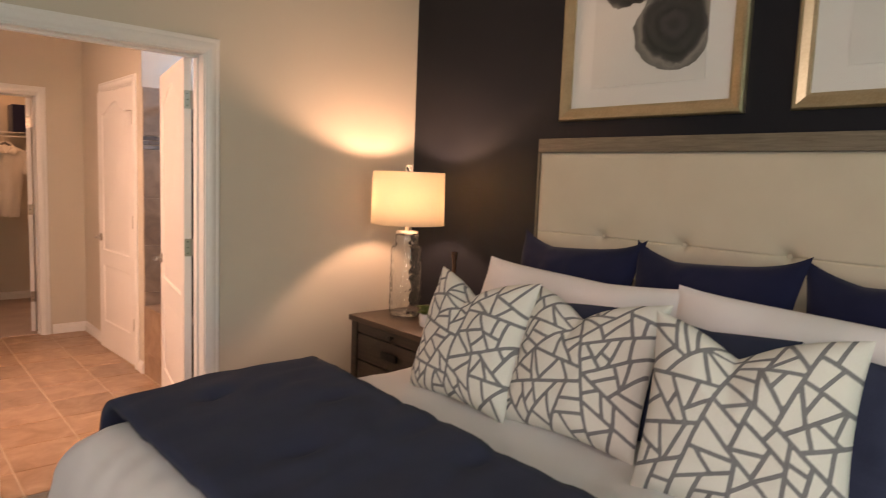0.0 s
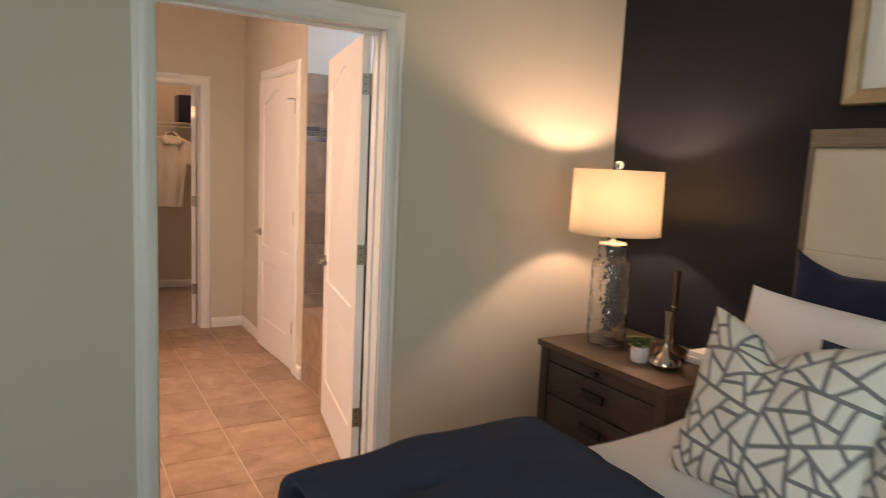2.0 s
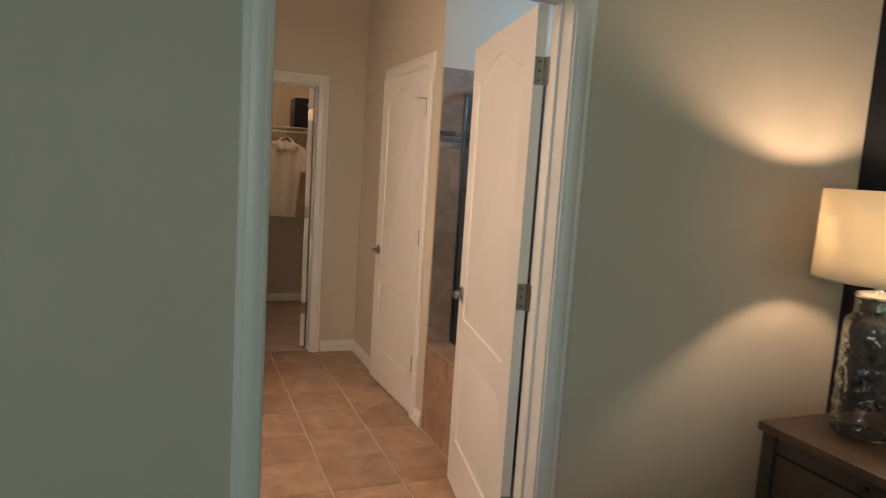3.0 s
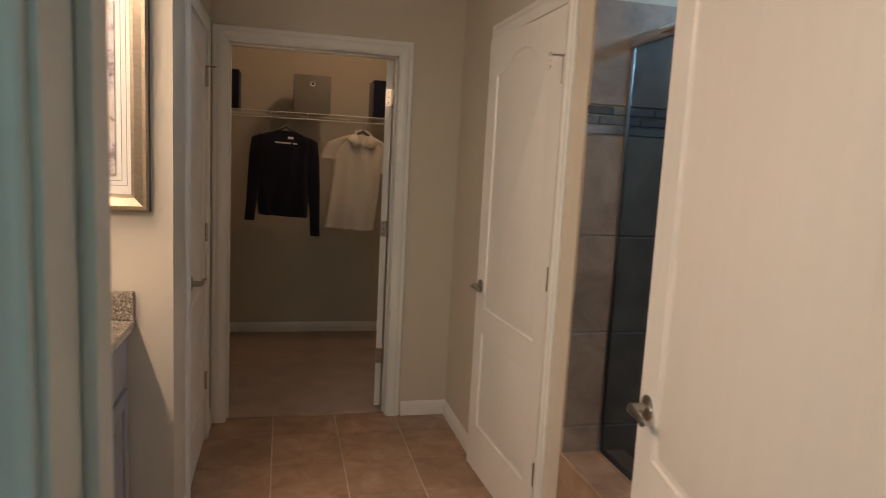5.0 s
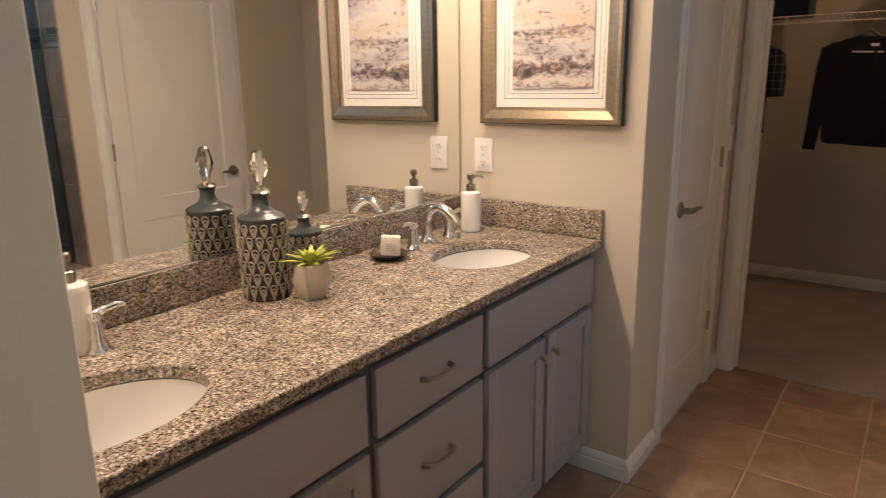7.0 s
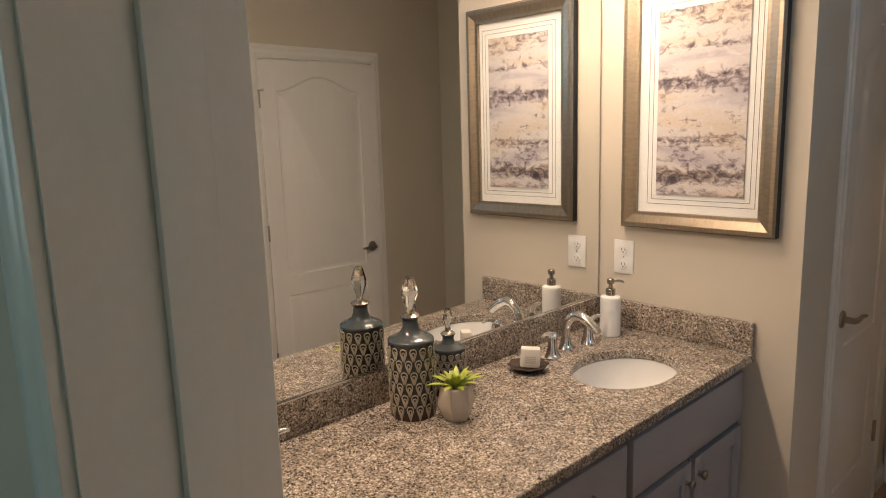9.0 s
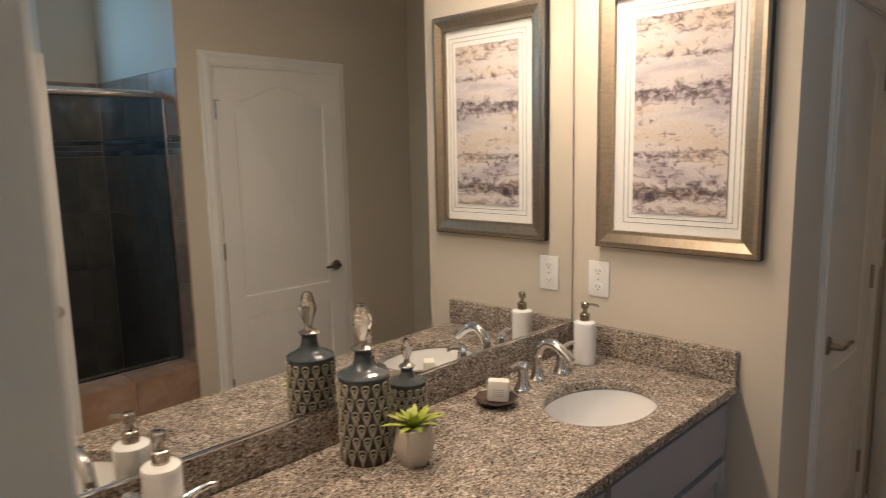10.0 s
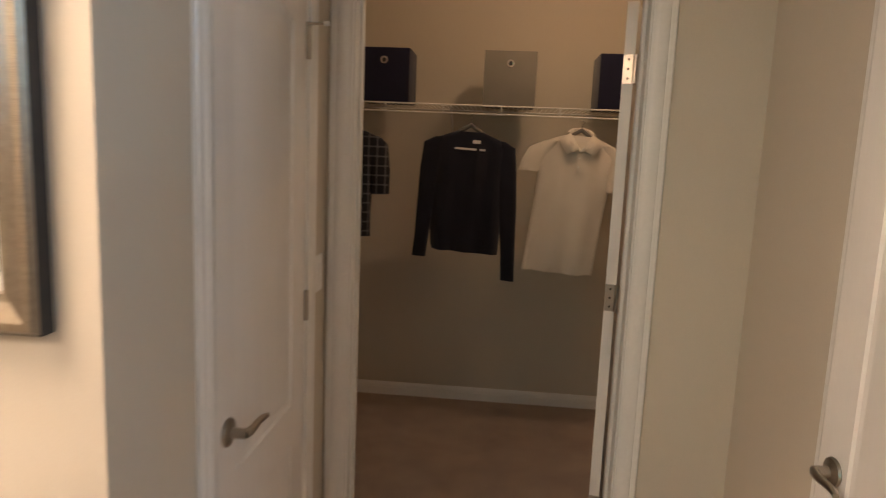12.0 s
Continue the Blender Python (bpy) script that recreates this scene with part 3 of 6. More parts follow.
def painting_mat():
    """Abstract watercolour in horizontal bands of violet grey, sand and white."""
    m, n, l, b = nodes_of("watercolour", 0.8)
    tc = n.new("ShaderNodeTexCoord")

    def layer(sx, sz, shift, scale, detail, rough, distort):
        mp = n.new("ShaderNodeMapping")
        mp.inputs["Scale"].default_value, mp.inputs["Location"].default_value = (sx, 1, sz), (shift, 0, shift)
        l.new(tc.outputs["Object"], mp.inputs["Vector"])
        return noise_of(n, l, mp.outputs["Vector"], scale, detail, rough, distort).outputs["Fac"]

    band = layer(0.7, 15.0, 3.9, 1.4, 3.0, 0.5, 0.1)
    fine = layer(17.0, 26.0, 5.1, 1.5, 12.0, 0.74, 0.7)
    wash = layer(1.6, 7.0, 8.7, 1.2, 3.0, 0.5, 0.4)
    k = n.new("ShaderNodeMath")
    k.operation = "MULTIPLY_ADD"
    k.inputs[1].default_value = 0.75
    l.new(band, k.inputs[0])
    grain = n.new("ShaderNodeMath")
    grain.operation = "MULTIPLY_ADD"
    grain.inputs[1].default_value, grain.inputs[2].default_value = 1.35, -0.17
    l.new(fine, grain.inputs[0])
    l.new(grain.outputs[0], k.inputs[2])
    half = n.new("ShaderNodeMath")
    half.operation = "MULTIPLY"
    half.inputs[1].default_value = 0.62
    sep, foot, low = n.new("ShaderNodeSeparateXYZ"), n.new("ShaderNodeMapRange"), n.new("ShaderNodeMath")
    l.new(tc.outputs["Object"], sep.inputs[0])
    foot.inputs["From Min"].default_value, foot.inputs["From Max"].default_value = -0.29, 0.29
    l.new(sep.outputs["Z"], foot.inputs["Value"])
    grey = [(0.0, 0.10), (0.07, 0.06), (0.11, 0.16), (0.15, 0.62), (0.25, 0.60), (0.30, 0.28), (0.34, 0.45), (0.42, 0.48), (0.50, 0.42), (0.57, 0.20), (0.63, 0.26), (0.66, 0.60), (0.75, 0.55), (0.80, 0.30), (0.84, 0.62), (0.93, 0.55), (0.98, 0.30)]
    bands = ramp_of(n, [(p_, (v_, v_, v_)) for p_, v_ in grey])
    l.new(foot.outputs["Result"], bands.inputs["Fac"])
    amp = n.new("ShaderNodeMath")
    amp.operation = "MULTIPLY_ADD"
    amp.inputs[1].default_value, amp.inputs[2].default_value = 0.34, -0.23
    l.new(bands.outputs["Color"], amp.inputs[0])
    l.new(k.outputs[0], low.inputs[0])
    l.new(amp.outputs[0], low.inputs[1])
    l.new(low.outputs[0], half.inputs[0])
    r = ramp_of(n, [(0.30, (0.045, 0.036, 0.050)), (0.38, (0.13, 0.105, 0.115)), (0.43, (0.28, 0.235, 0.225)), (0.475, (0.46, 0.41, 0.40)), (0.52, (0.60, 0.56, 0.53)), (0.58, (0.52, 0.485, 0.48)), (0.66, (0.64, 0.61, 0.58))])
    l.new(half.outputs[0], r.inputs["Fac"])
    r2 = ramp_of(n, [(0.36, (0.62, 0.60, 0.70)), (0.45, (0.92, 0.90, 0.94)), (0.52, (1, 1, 1)), (0.62, (0.97, 0.88, 0.75))])
    l.new(wash, r2.inputs["Fac"])
    mix = n.new("ShaderNodeMix")
    mix.data_type, mix.blend_type = "RGBA", "MULTIPLY"
    mix.inputs["Factor"].default_value = 0.9
    l.new(r.outputs["Color"], mix.inputs["A"])
    l.new(r2.outputs["Color"], mix.inputs["B"])
    l.new(mix.outputs["Result"], b.inputs["Base Color"])
    return m


def agate_mat():
    """Ink rings in black and grey, like a sliced stone."""
    m, n, l, b = nodes_of("agate_ink", 0.8)
    tc = n.new("ShaderNodeTexCoord")
    wob = noise_of(n, l, tc.outputs["Object"], 7.0, 5.0, 0.6)
    ln = n.new("ShaderNodeVectorMath")
    ln.operation = "LENGTH"
    l.new(tc.outputs["Object"], ln.inputs[0])
    ad = n.new("ShaderNodeMath")
    ad.operation = "MULTIPLY_ADD"
    ad.inputs[1].default_value = 0.11
    l.new(wob.outputs["Fac"], ad.inputs[0])
    l.new(ln.outputs["Value"], ad.inputs[2])
    r = ramp_of(n, [(0.07, (0.02, 0.02, 0.022)), (0.10, (0.055, 0.055, 0.055)), (0.125, (0.012, 0.012, 0.014)), (0.16, (0.045, 0.045, 0.043)), (0.175, (0.015, 0.015, 0.016)), (0.20, (0.06, 0.058, 0.055)), (0.215, (0.25, 0.235, 0.21)), (0.24, (0.16, 0.15, 0.14))])
    l.new(ad.outputs[0], r.inputs["Fac"])
    l.new(r.outputs["Color"], b.inputs["Base Color"])
    return m


def plaid_mat():
    m, n, l, b = nodes_of("dark_plaid", 0.95)
    tc = n.new("ShaderNodeTexCoord")
    tot = None
    for ax, sc in (("X", 9.0), ("Z", 8.0)):
        w = n.new("ShaderNodeTexWave")
        w.bands_direction = ax
        w.inputs["Scale"].default_value = sc * 0.8
        w.inputs["Distortion"].default_value = 0.4
        l.new(tc.outputs["Object"], w.inputs["Vector"])
        p = n.new("ShaderNodeMath")
        p.operation = "POWER"
        p.inputs[1].default_value = 9.0
        l.new(w.outputs["Fac"], p.inputs[0])
        if tot is None:
            tot = p.outputs[0]
        else:
            a = n.new("ShaderNodeMath")
            l.new(tot, a.inputs[0])
            l.new(p.outputs[0], a.inputs[1])
            tot = a.outputs[0]
    r = ramp_of(n, [(0.15, (0.012, 0.013, 0.019)), (0.7, (0.05, 0.05, 0.058)), (1.0, (0.10, 0.10, 0.105))])
    l.new(tot, r.inputs["Fac"])
    l.new(r.outputs["Color"], b.inputs["Base Color"])
    return m


def shade_mat():
    m, n, l, b = nodes_of("linen_shade", 0.9)
    tc = n.new("ShaderNodeTexCoord")
    f = noise_of(n, l, tc.outputs["Object"], 500.0, 2.0)
    r = ramp_of(n, [(0.3, (0.70, 0.64, 0.52)), (0.7, (0.80, 0.74, 0.62))])
    l.new(f.outputs["Fac"], r.inputs["Fac"])
    d, t, mx = n.new("ShaderNodeBsdfDiffuse"), n.new("ShaderNodeBsdfTranslucent"), n.new("ShaderNodeMixShader")
    l.new(r.outputs["Color"], d.inputs["Color"])
    l.new(r.outputs["Color"], t.inputs["Color"])
    mx.inputs["Fac"].default_value = 0.5
    l.new(d.outputs[0], mx.inputs[1])
    l.new(t.outputs[0], mx.inputs[2])
    l.new(mx.outputs[0], n["Material Output"].inputs["Surface"])
    return m


def bottle_mat():
    """Dark glazed ceramic with a raised teardrop lattice."""
    m, n, l, b = nodes_of("teardrop_glaze", 0.16)
    tc = n.new("ShaderNodeTexCoord")
    f = noise_of(n, l, tc.outputs["Object"], 14.0, 4.0)
    sep = n.new("ShaderNodeSeparateXYZ")
    l.new(tc.outputs["Object"], sep.inputs[0])
    z = n.new("ShaderNodeMapRange")
    z.inputs["From Min"].default_value, z.inputs["From Max"].default_value = 0.0, 0.17
    l.new(sep.outputs["Z"], z.inputs["Value"])
    ad = n.new("ShaderNodeMath")
    ad.operation = "MULTIPLY_ADD"
    ad.inputs[1].default_value = 0.35
    l.new(f.outputs["Fac"], ad.inputs[0])
    l.new(z.outputs["Result"], ad.inputs[2])
    r = ramp_of(n, [(0.15, (0.060, 0.026, 0.016)), (0.5, (0.034, 0.027, 0.022)), (1.0, (0.030, 0.031, 0.031))])
    l.new(ad.outputs[0], r.inputs["Fac"])
    l.new(r.outputs["Color"], b.inputs["Base Color"])
    return m


FLOOR_TILE = tile_mat("brown_floor_tile", [(0.28, (0.225, 0.138, 0.090)), (0.45, (0.305, 0.195, 0.130)), (0.6, (0.37, 0.248, 0.170)), (0.75, (0.44, 0.31, 0.22))], 0.38)
SHOWER_TILE = tile_mat("slate_shower_tile", [(0.28, (0.155, 0.112, 0.084)), (0.45, (0.228, 0.168, 0.127)), (0.6, (0.29, 0.217, 0.165)), (0.75, (0.37, 0.28, 0.215))], 0.4)
ACCENT = tile_mat("grey_glass_mosaic", [(0.3, (0.10, 0.10, 0.10)), (0.7, (0.26, 0.25, 0.24))], 0.15, 0.1, 0.5)
GRANITE = granite_mat()
PULL = mat("blackened_bronze", (0.030, 0.024, 0.020), (0.018, 0.015, 0.013), 0.55, 0.5, scale=80, bump=0.1)
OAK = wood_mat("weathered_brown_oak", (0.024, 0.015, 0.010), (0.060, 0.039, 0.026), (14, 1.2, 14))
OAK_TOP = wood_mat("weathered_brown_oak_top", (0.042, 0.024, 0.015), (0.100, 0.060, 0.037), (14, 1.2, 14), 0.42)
RAIL_OAK = wood_mat("grey_brown_oak_rail", (0.13, 0.10, 0.07), (0.24, 0.19, 0.135), (14, 1.2, 20), 0.6)
LINEN_CREAM = weave_mat("cream_upholstery", (0.62, 0.55, 0.43), (0.57, 0.50, 0.39))
WHITE_COTTON = weave_mat("white_cotton", (0.86, 0.825, 0.82), (0.81, 0.775, 0.77), 500, sheen=0.05)
NAVY_QUILT = weave_mat("navy_cotton", (0.040, 0.050, 0.092), (0.029, 0.037, 0.070), 420, sheen=0.03)
NAVY_LINEN = weave_mat("deep_navy_linen", (0.011, 0.014, 0.048), (0.007, 0.009, 0.032), 500, sheen=0.1)
SHARDS = shard_mat()
CABINET = mat("grey_cabinet_paint", (0.36, 0.34, 0.35), (0.33, 0.31, 0.32), 0.42, scale=160, big=4, bump=0.08, dist=0.0005)
# gap and toe-kick shade is put into this colour; also inks the mat lines
GAP_SHADE_AND_LINE = mat("gap_shade_and_line", (0.14, 0.125, 0.125), (0.10, 0.09, 0.09), 0.6, scale=120)
PORCELAIN = mat("white_porcelain", (0.82, 0.81, 0.79), (0.80, 0.79, 0.77), 0.10, bump=0)
SLOT = mat("dark_slot", (0.03, 0.03, 0.03), None, 0.8, bump=0)
MIRROR = mat("mirror_silver", (0.90, 0.91, 0.90), (0.90, 0.91, 0.90), 0.0, 1.0, bump=0)
CHAMPAGNE = mat("champagne_gilt", (0.62, 0.50, 0.33), (0.50, 0.39, 0.25), 0.38, 0.85, scale=120, big=12, bump=0.4, dist=0.001)
PEWTER = mat("brushed_silver_frame", (0.36, 0.30, 0.225), (0.27, 0.22, 0.165), 0.36, 0.9, scale=60, big=9, bump=0.3, dist=0.0006, stretch=(12, 12, 1))
MATBOARD = mat("white_mat_board", (0.80, 0.79, 0.76), (0.78, 0.77, 0.74), 0.9, scale=400, bump=0.05)
PAPER = mat("grey_rag_paper", (0.75, 0.74, 0.705), (0.71, 0.70, 0.665), 0.9, scale=200, bump=0.1)
WATERCOLOUR, AGATE, PLAID, SHADE = painting_mat(), agate_mat(), plaid_mat(), shade_mat()
GLAZE = bottle_mat()
GLAZE_PALE = mat("pale_raised_glaze", (0.44, 0.40, 0.32), (0.30, 0.265, 0.21), 0.25, scale=60, bump=0.1)
GLAZE_TOP = mat("teal_grey_glaze", (0.070, 0.082, 0.087), (0.045, 0.053, 0.057), 0.10, scale=20, big=8, bump=0)
CRYSTAL = glass("crystal", (1, 0.99, 0.97), 0.0, 1.52)
LEAF = mat("succulent_leaf", (0.40, 0.45, 0.055), (0.24, 0.31, 0.04), 0.45, scale=60, big=12, bump=0.1)
LEAF_DARK = mat("small_plant_leaf", (0.12, 0.18, 0.05), (0.06, 0.11, 0.03), 0.5, scale=60, big=12, bump=0.1)
POT = mat("matte_stone_pot", (0.52, 0.47, 0.40), (0.46, 0.41, 0.35), 0.8, scale=140, big=12, bump=0.15)
SOAP = mat("ivory_soap", (0.78, 0.74, 0.66), (0.74, 0.70, 0.62), 0.5, scale=60, bump=0.05)
HORN = mat("dark_shell_dish", (0.09, 0.065, 0.05), (0.05, 0.035, 0.03), 0.25, scale=40, big=14, bump=0.1)
SILVER = mat("aged_silver", (0.55, 0.50, 0.44), (0.40, 0.36, 0.31), 0.16, 1.0, scale=30, big=10, bump=0.05)
COPPER = mat("smoky_copper", (0.26, 0.15, 0.10), (0.16, 0.09, 0.06), 0.2, 0.9, scale=20, big=8, bump=0)
NAVY_BOX = weave_mat("navy_box_fabric", (0.012, 0.013, 0.035), (0.008, 0.009, 0.024), 300)
GREY_BOX = weave_mat("grey_box_fabric", (0.23, 0.215, 0.19), (0.19, 0.18, 0.16), 300)
BLACK_KNIT = weave_mat("navy_black_knit", (0.010, 0.011, 0.021), (0.006, 0.007, 0.013), 300, bump=0.8)
POLO = weave_mat("cream_pique", (0.70, 0.65, 0.57), (0.64, 0.59, 0.52), 500)
WIRE = mat("white_wire_coat", (0.75, 0.73, 0.69), (0.72, 0.70, 0.66), 0.35, bump=0)
HANGER = mat("grey_velvet_hanger", (0.16, 0.15, 0.14), (0.12, 0.11, 0.10), 0.9, bump=0)
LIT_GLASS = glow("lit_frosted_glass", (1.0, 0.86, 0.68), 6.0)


# ---------------------------------------------------------------- bedroom
def drape(x0, x1, y0, y1, top, low, r, seed, amp=0.006, step=0.035, sides=(1, 1, 1, 1), flare=0.10, dimples=(), lift=0.0):
    """A cloth laid over a slab and hanging down at the sides that are set (x0, x1, y0, y1)."""
    drop = top - low

    def axis(a, b, lo, hi):
        ext = drop + 0.57 * r
        s0, s1 = (a - ext if lo else a), (b + ext if hi else b)
        k = max(2, int((s1 - s0) / step))
        return [s0 + (s1 - s0) * i / k for i in range(k + 1)]

    def fall(s, a, b, lo, hi):
        for edge, sign, on in ((a, -1, lo), (b, 1, hi)):
            d = (s - edge) * sign
            if on and d > -r:
                e = d + r
                if e < r * math.pi / 2:
                    t = e / r
                    return edge - sign * r + sign * r * math.sin(t), r * (1 - math.cos(t))
                h = e - r * math.pi / 2
                return edge + sign * flare * h, r + h
        return s, 0.0

    xs, ys = axis(x0, x1, sides[0], sides[1]), axis(y0, y1, sides[2], sides[3])
    bm = bmesh.new()
    grid = []
    for a in xs:
        row = []
        for b in ys:
            x, dx = fall(a, x0, x1, sides[0], sides[1])
            y, dy = fall(b, y0, y1, sides[2], sides[3])
            z = top - math.hypot(dx, dy)
            n = noise.noise(Vector((a * 2.3, b * 2.3, seed))) * amp * 2 + noise.noise(Vector((a * 9, b * 6, seed + 5))) * amp * 0.6 + noise.noise(Vector((a * 3.5 + b * 2, b * 15 - a * 5, seed + 9))) * amp * 1.1
            if dx > r or dy > r:
                w = min(1.0, (max(dx, dy) - r) / 0.25)
                along = b if dx > dy else a
                k = 0.030 * w * math.sin(along * 15 + 2.5 * noise.noise(Vector((along * 2, seed, 1))))
                x += k if dx > dy else 0
                y += k if dy >= dx else 0
            z += n + lift * min(1.0, max(0.0, (a - x0) / 0.45)) ** 0.8
            for px, py, depth, rad in dimples:
                q = math.hypot((a - px) / (rad * 1.9), (b - py) / rad)
                if q < 1:
                    z -= depth * (1 - q) ** 2
            row.append(bm.verts.new((x, y, max(z, low + 0.01 * noise.noise(Vector((a * 6, b * 6, seed)))))))
        grid.append(row)
    for i in range(len(xs) - 1):
        for j in range(len(ys) - 1):
            bm.faces.new((grid[i][j], grid[i + 1][j], grid[i + 1][j + 1], grid[i][j + 1]))
    return bm


def thick(ob, t, offset=-1.0):
    m = ob.modifiers.new("thickness", "SOLIDIFY")
    m.thickness, m.offset = t, offset
    return ob


HB_Y0, HB_Y1, HB_X = 1.63, 3.622, 3.05
bed = thing("bed", pose(0, 0, 0), "king bed with a cream tufted headboard in a grey-brown oak frame", "bed")
part("top_rail", boxes((HB_X, HB_Y0, 1.622, 3.155, HB_Y1, 1.688), bevel=0.004), RAIL_OAK, bed, "weathered grey-brown oak rail")
for yy in (HB_Y0, HB_Y1 - 0.012):
    part("side_rail", boxes((HB_X, yy, 0.0, 3.155, yy + 0.012, 1.622), bevel=0.002), RAIL_OAK, bed, "weathered grey-brown oak rail")


SEAMS = (1.247, 0.89)


def tufted_panel():
    bm = bmesh.new()
    ya, yb, za, zb = HB_Y0 + 0.012, HB_Y1 - 0.012, 0.35, 1.622
    ny = 130
    zs = sorted([za + (zb - za) * j / 84 for j in range(85)] + [t_ + d_ for t_ in SEAMS for d_ in (-0.009, -0.006, -0.003, 0.0, 0.003, 0.006, 0.009)])
    nz = len(zs) - 1
    rows = []
    for i in range(ny + 1):
        y = ya + (yb - ya) * i / ny
        row = []
        for z in zs:
            e = min(y - ya, yb - y, zb - z)
            d = 0.020 * (1 - math.exp(-e / 0.012))
            for ty in (3.238, 2.845, 2.437, 2.04):
                for tz in SEAMS:
                    q = math.hypot((y - ty) / 1.5, z - tz)
                    d -= 0.028 * math.exp(-(q / 0.018) ** 2) + 0.016 * math.exp(-(q / 0.07) ** 2)
                    d -= 0.006 * math.exp(-(((y - ty) - 0.9 * (z - tz)) / 0.008) ** 2 - (q / 0.06) ** 2) + 0.006 * math.exp(-(((y - ty) + 0.9 * (z - tz)) / 0.008) ** 2 - (q / 0.06) ** 2)
            for tz in SEAMS:
                d -= 0.006 * math.exp(-((z - tz) / 0.003) ** 2)
            d += 0.0015 * noise.noise(Vector((y * 5, z * 5, 3)))
            row.append(bm.verts.new((HB_X + 0.012 - d, y, z)))
        rows.append(row)
    for i in range(ny):
        for j in range(nz):
            bm.faces.new((rows[i][j], rows[i][j + 1], rows[i + 1][j + 1], rows[i + 1][j]))
    return bm


thick(part("headboard_panel", tufted_panel(), LINEN_CREAM, bed, "cream tufted upholstery"), 0.03, 1.0)
for ty in (3.238, 2.845, 2.437, 2.04):
    part("button", lathe([(0, 0), (0.009, 0.001), (0.010, 0.003), (0.006, 0.006), (0, 0.007)], 14, cap=False), LINEN_CREAM, bed, at=pose(HB_X + 0.037, ty, SEAMS[0], 0, -90, 0))
part("mattress", boxes((1.02, 1.72, 0.30, 3.03, 3.50, 0.70), bevel=0.05), WHITE_COTTON, bed)
part("bed_base", boxes((1.05, 1.74, 0.10, 3.06, 3.48, 0.30), bevel=0.01), OAK, bed)
for lx in (1.1, 2.95):
    for ly in (1.8, 3.40):
        part("leg", boxes((lx - 0.04, ly - 0.04, 0, lx + 0.04, ly + 0.04, 0.10)), OAK, bed)

quilt = part("quilt", drape(0.95, 3.0, 1.66, 3.57, 0.746, 0.10, 0.15, 2.0, 0.009, sides=(1, 0, 1, 1), flare=0.20), WHITE_COTTON)
tagged(thick(quilt, 0.02), "white cotton quilt hanging over the foot of the bed", "quilt")
bm = drape(1.105, 1.77, 1.63, 3.665, 0.770, 0.30, 0.16, 7.0, 0.008, 0.028, (0, 0, 1, 1), 0.13, lift=0.030, dimples=
             [(1.33, 3.35, 0.028, 0.075), (1.62, 3.10, 0.026, 0.075), (1.38, 2.85, 0.028, 0.075), (1.66, 2.55, 0.026, 0.075), (1.30, 2.30, 0.028, 0.075), (1.55, 2.05, 0.028, 0.075), (1.68, 3.42, 0.012, 0.04)])
for v in bm.verts:
    v.co.x += (0.0 + 0.055 * max(0.0, min(1.0, (v.co.x - 1.105) / 0.665))) * (v.co.y - 3.55)
throw = part("throw_blanket", bm, NAVY_QUILT)
tagged(thick(throw, 0.028), "navy blue quilted throw folded across the bed", "throw blanket")


def shard_lines(w, h, seed):
    """Straight cuts that split a rectangle again and again into shards; each cut ends on older ones."""
    rnd = random.Random(seed)
    lines, todo = [], [[(-w / 2, 0.0), (w / 2, 0.0), (w / 2, h), (-w / 2, h)]]
    while todo:
        p = todo.pop()
        area = 0.5 * abs(sum(p[i - 1][0] * p[i][1] - p[i][0] * p[i - 1][1] for i in range(len(p))))
        if area < rnd.uniform(0.0026, 0.0062):
            continue
        cx, cy = sum(q[0] for q in p) / len(p), sum(q[1] for q in p) / len(p)
        long_ = max(((p[i - 1], p[i]) for i in range(len(p))), key=lambda e: math.dist(*e))
        a = math.atan2(long_[1][1] - long_[0][1], long_[1][0] - long_[0][0]) + math.pi / 2 + rnd.uniform(-0.75, 0.75)
        r = 0.14 * math.sqrt(area)
        cx, cy = cx + rnd.uniform(-r, r), cy + rnd.uniform(-r, r)
        nx_, ny_ = -math.sin(a), math.cos(a)
        halves, ends = ([], []), []
        for i in range(len(p)):
            u, v = p[i - 1], p[i]
            su, sv = (u[0] - cx) * nx_ + (u[1] - cy) * ny_, (v[0] - cx) * nx_ + (v[1] - cy) * ny_
            if su * sv < 0:
                k = su / (su - sv)
                q = (u[0] + k * (v[0] - u[0]), u[1] + k * (v[1] - u[1]))
                ends.append(q)
                halves[0].append(q)
                halves[1].append(q)
            halves[0 if sv > 0 else 1].append(v)
        if len(ends) == 2:
            lines.append((*ends[0], *ends[1]))
            todo += [list(halves[0]), list(halves[1])]
    return np.array(lines)


def shard_distance(me, w, h, n, seed):
    """Writes each vertex's flat distance from the nearest line of the pattern."""
    u = np.linspace(-w / 2, w / 2, n + 1)
    v = np.linspace(0, h, n + 1)
    sheets = []
    for k in (0, 1):
        x, y = np.meshgrid(u, v, indexing="ij")
        best = np.full(x.shape, 1.0)
        for x0, y0, x1, y1 in shard_lines(w, h, seed * 10 + k):
            dx, dy = x1 - x0, y1 - y0
            t = np.clip(((x - x0) * dx + (y - y0) * dy) / (dx * dx + dy * dy + 1e-12), 0, 1)
            best = np.minimum(best, np.hypot(x - x0 - t * dx, y - y0 - t * dy))
        sheets.append(best)
    inner = sheets[1][1:-1, 1:-1]
    at = me.attributes.new("shard", "FLOAT", "POINT")
    at.data.foreach_set("value", np.concatenate([sheets[0].ravel(), inner.ravel()]).astype(np.float32))


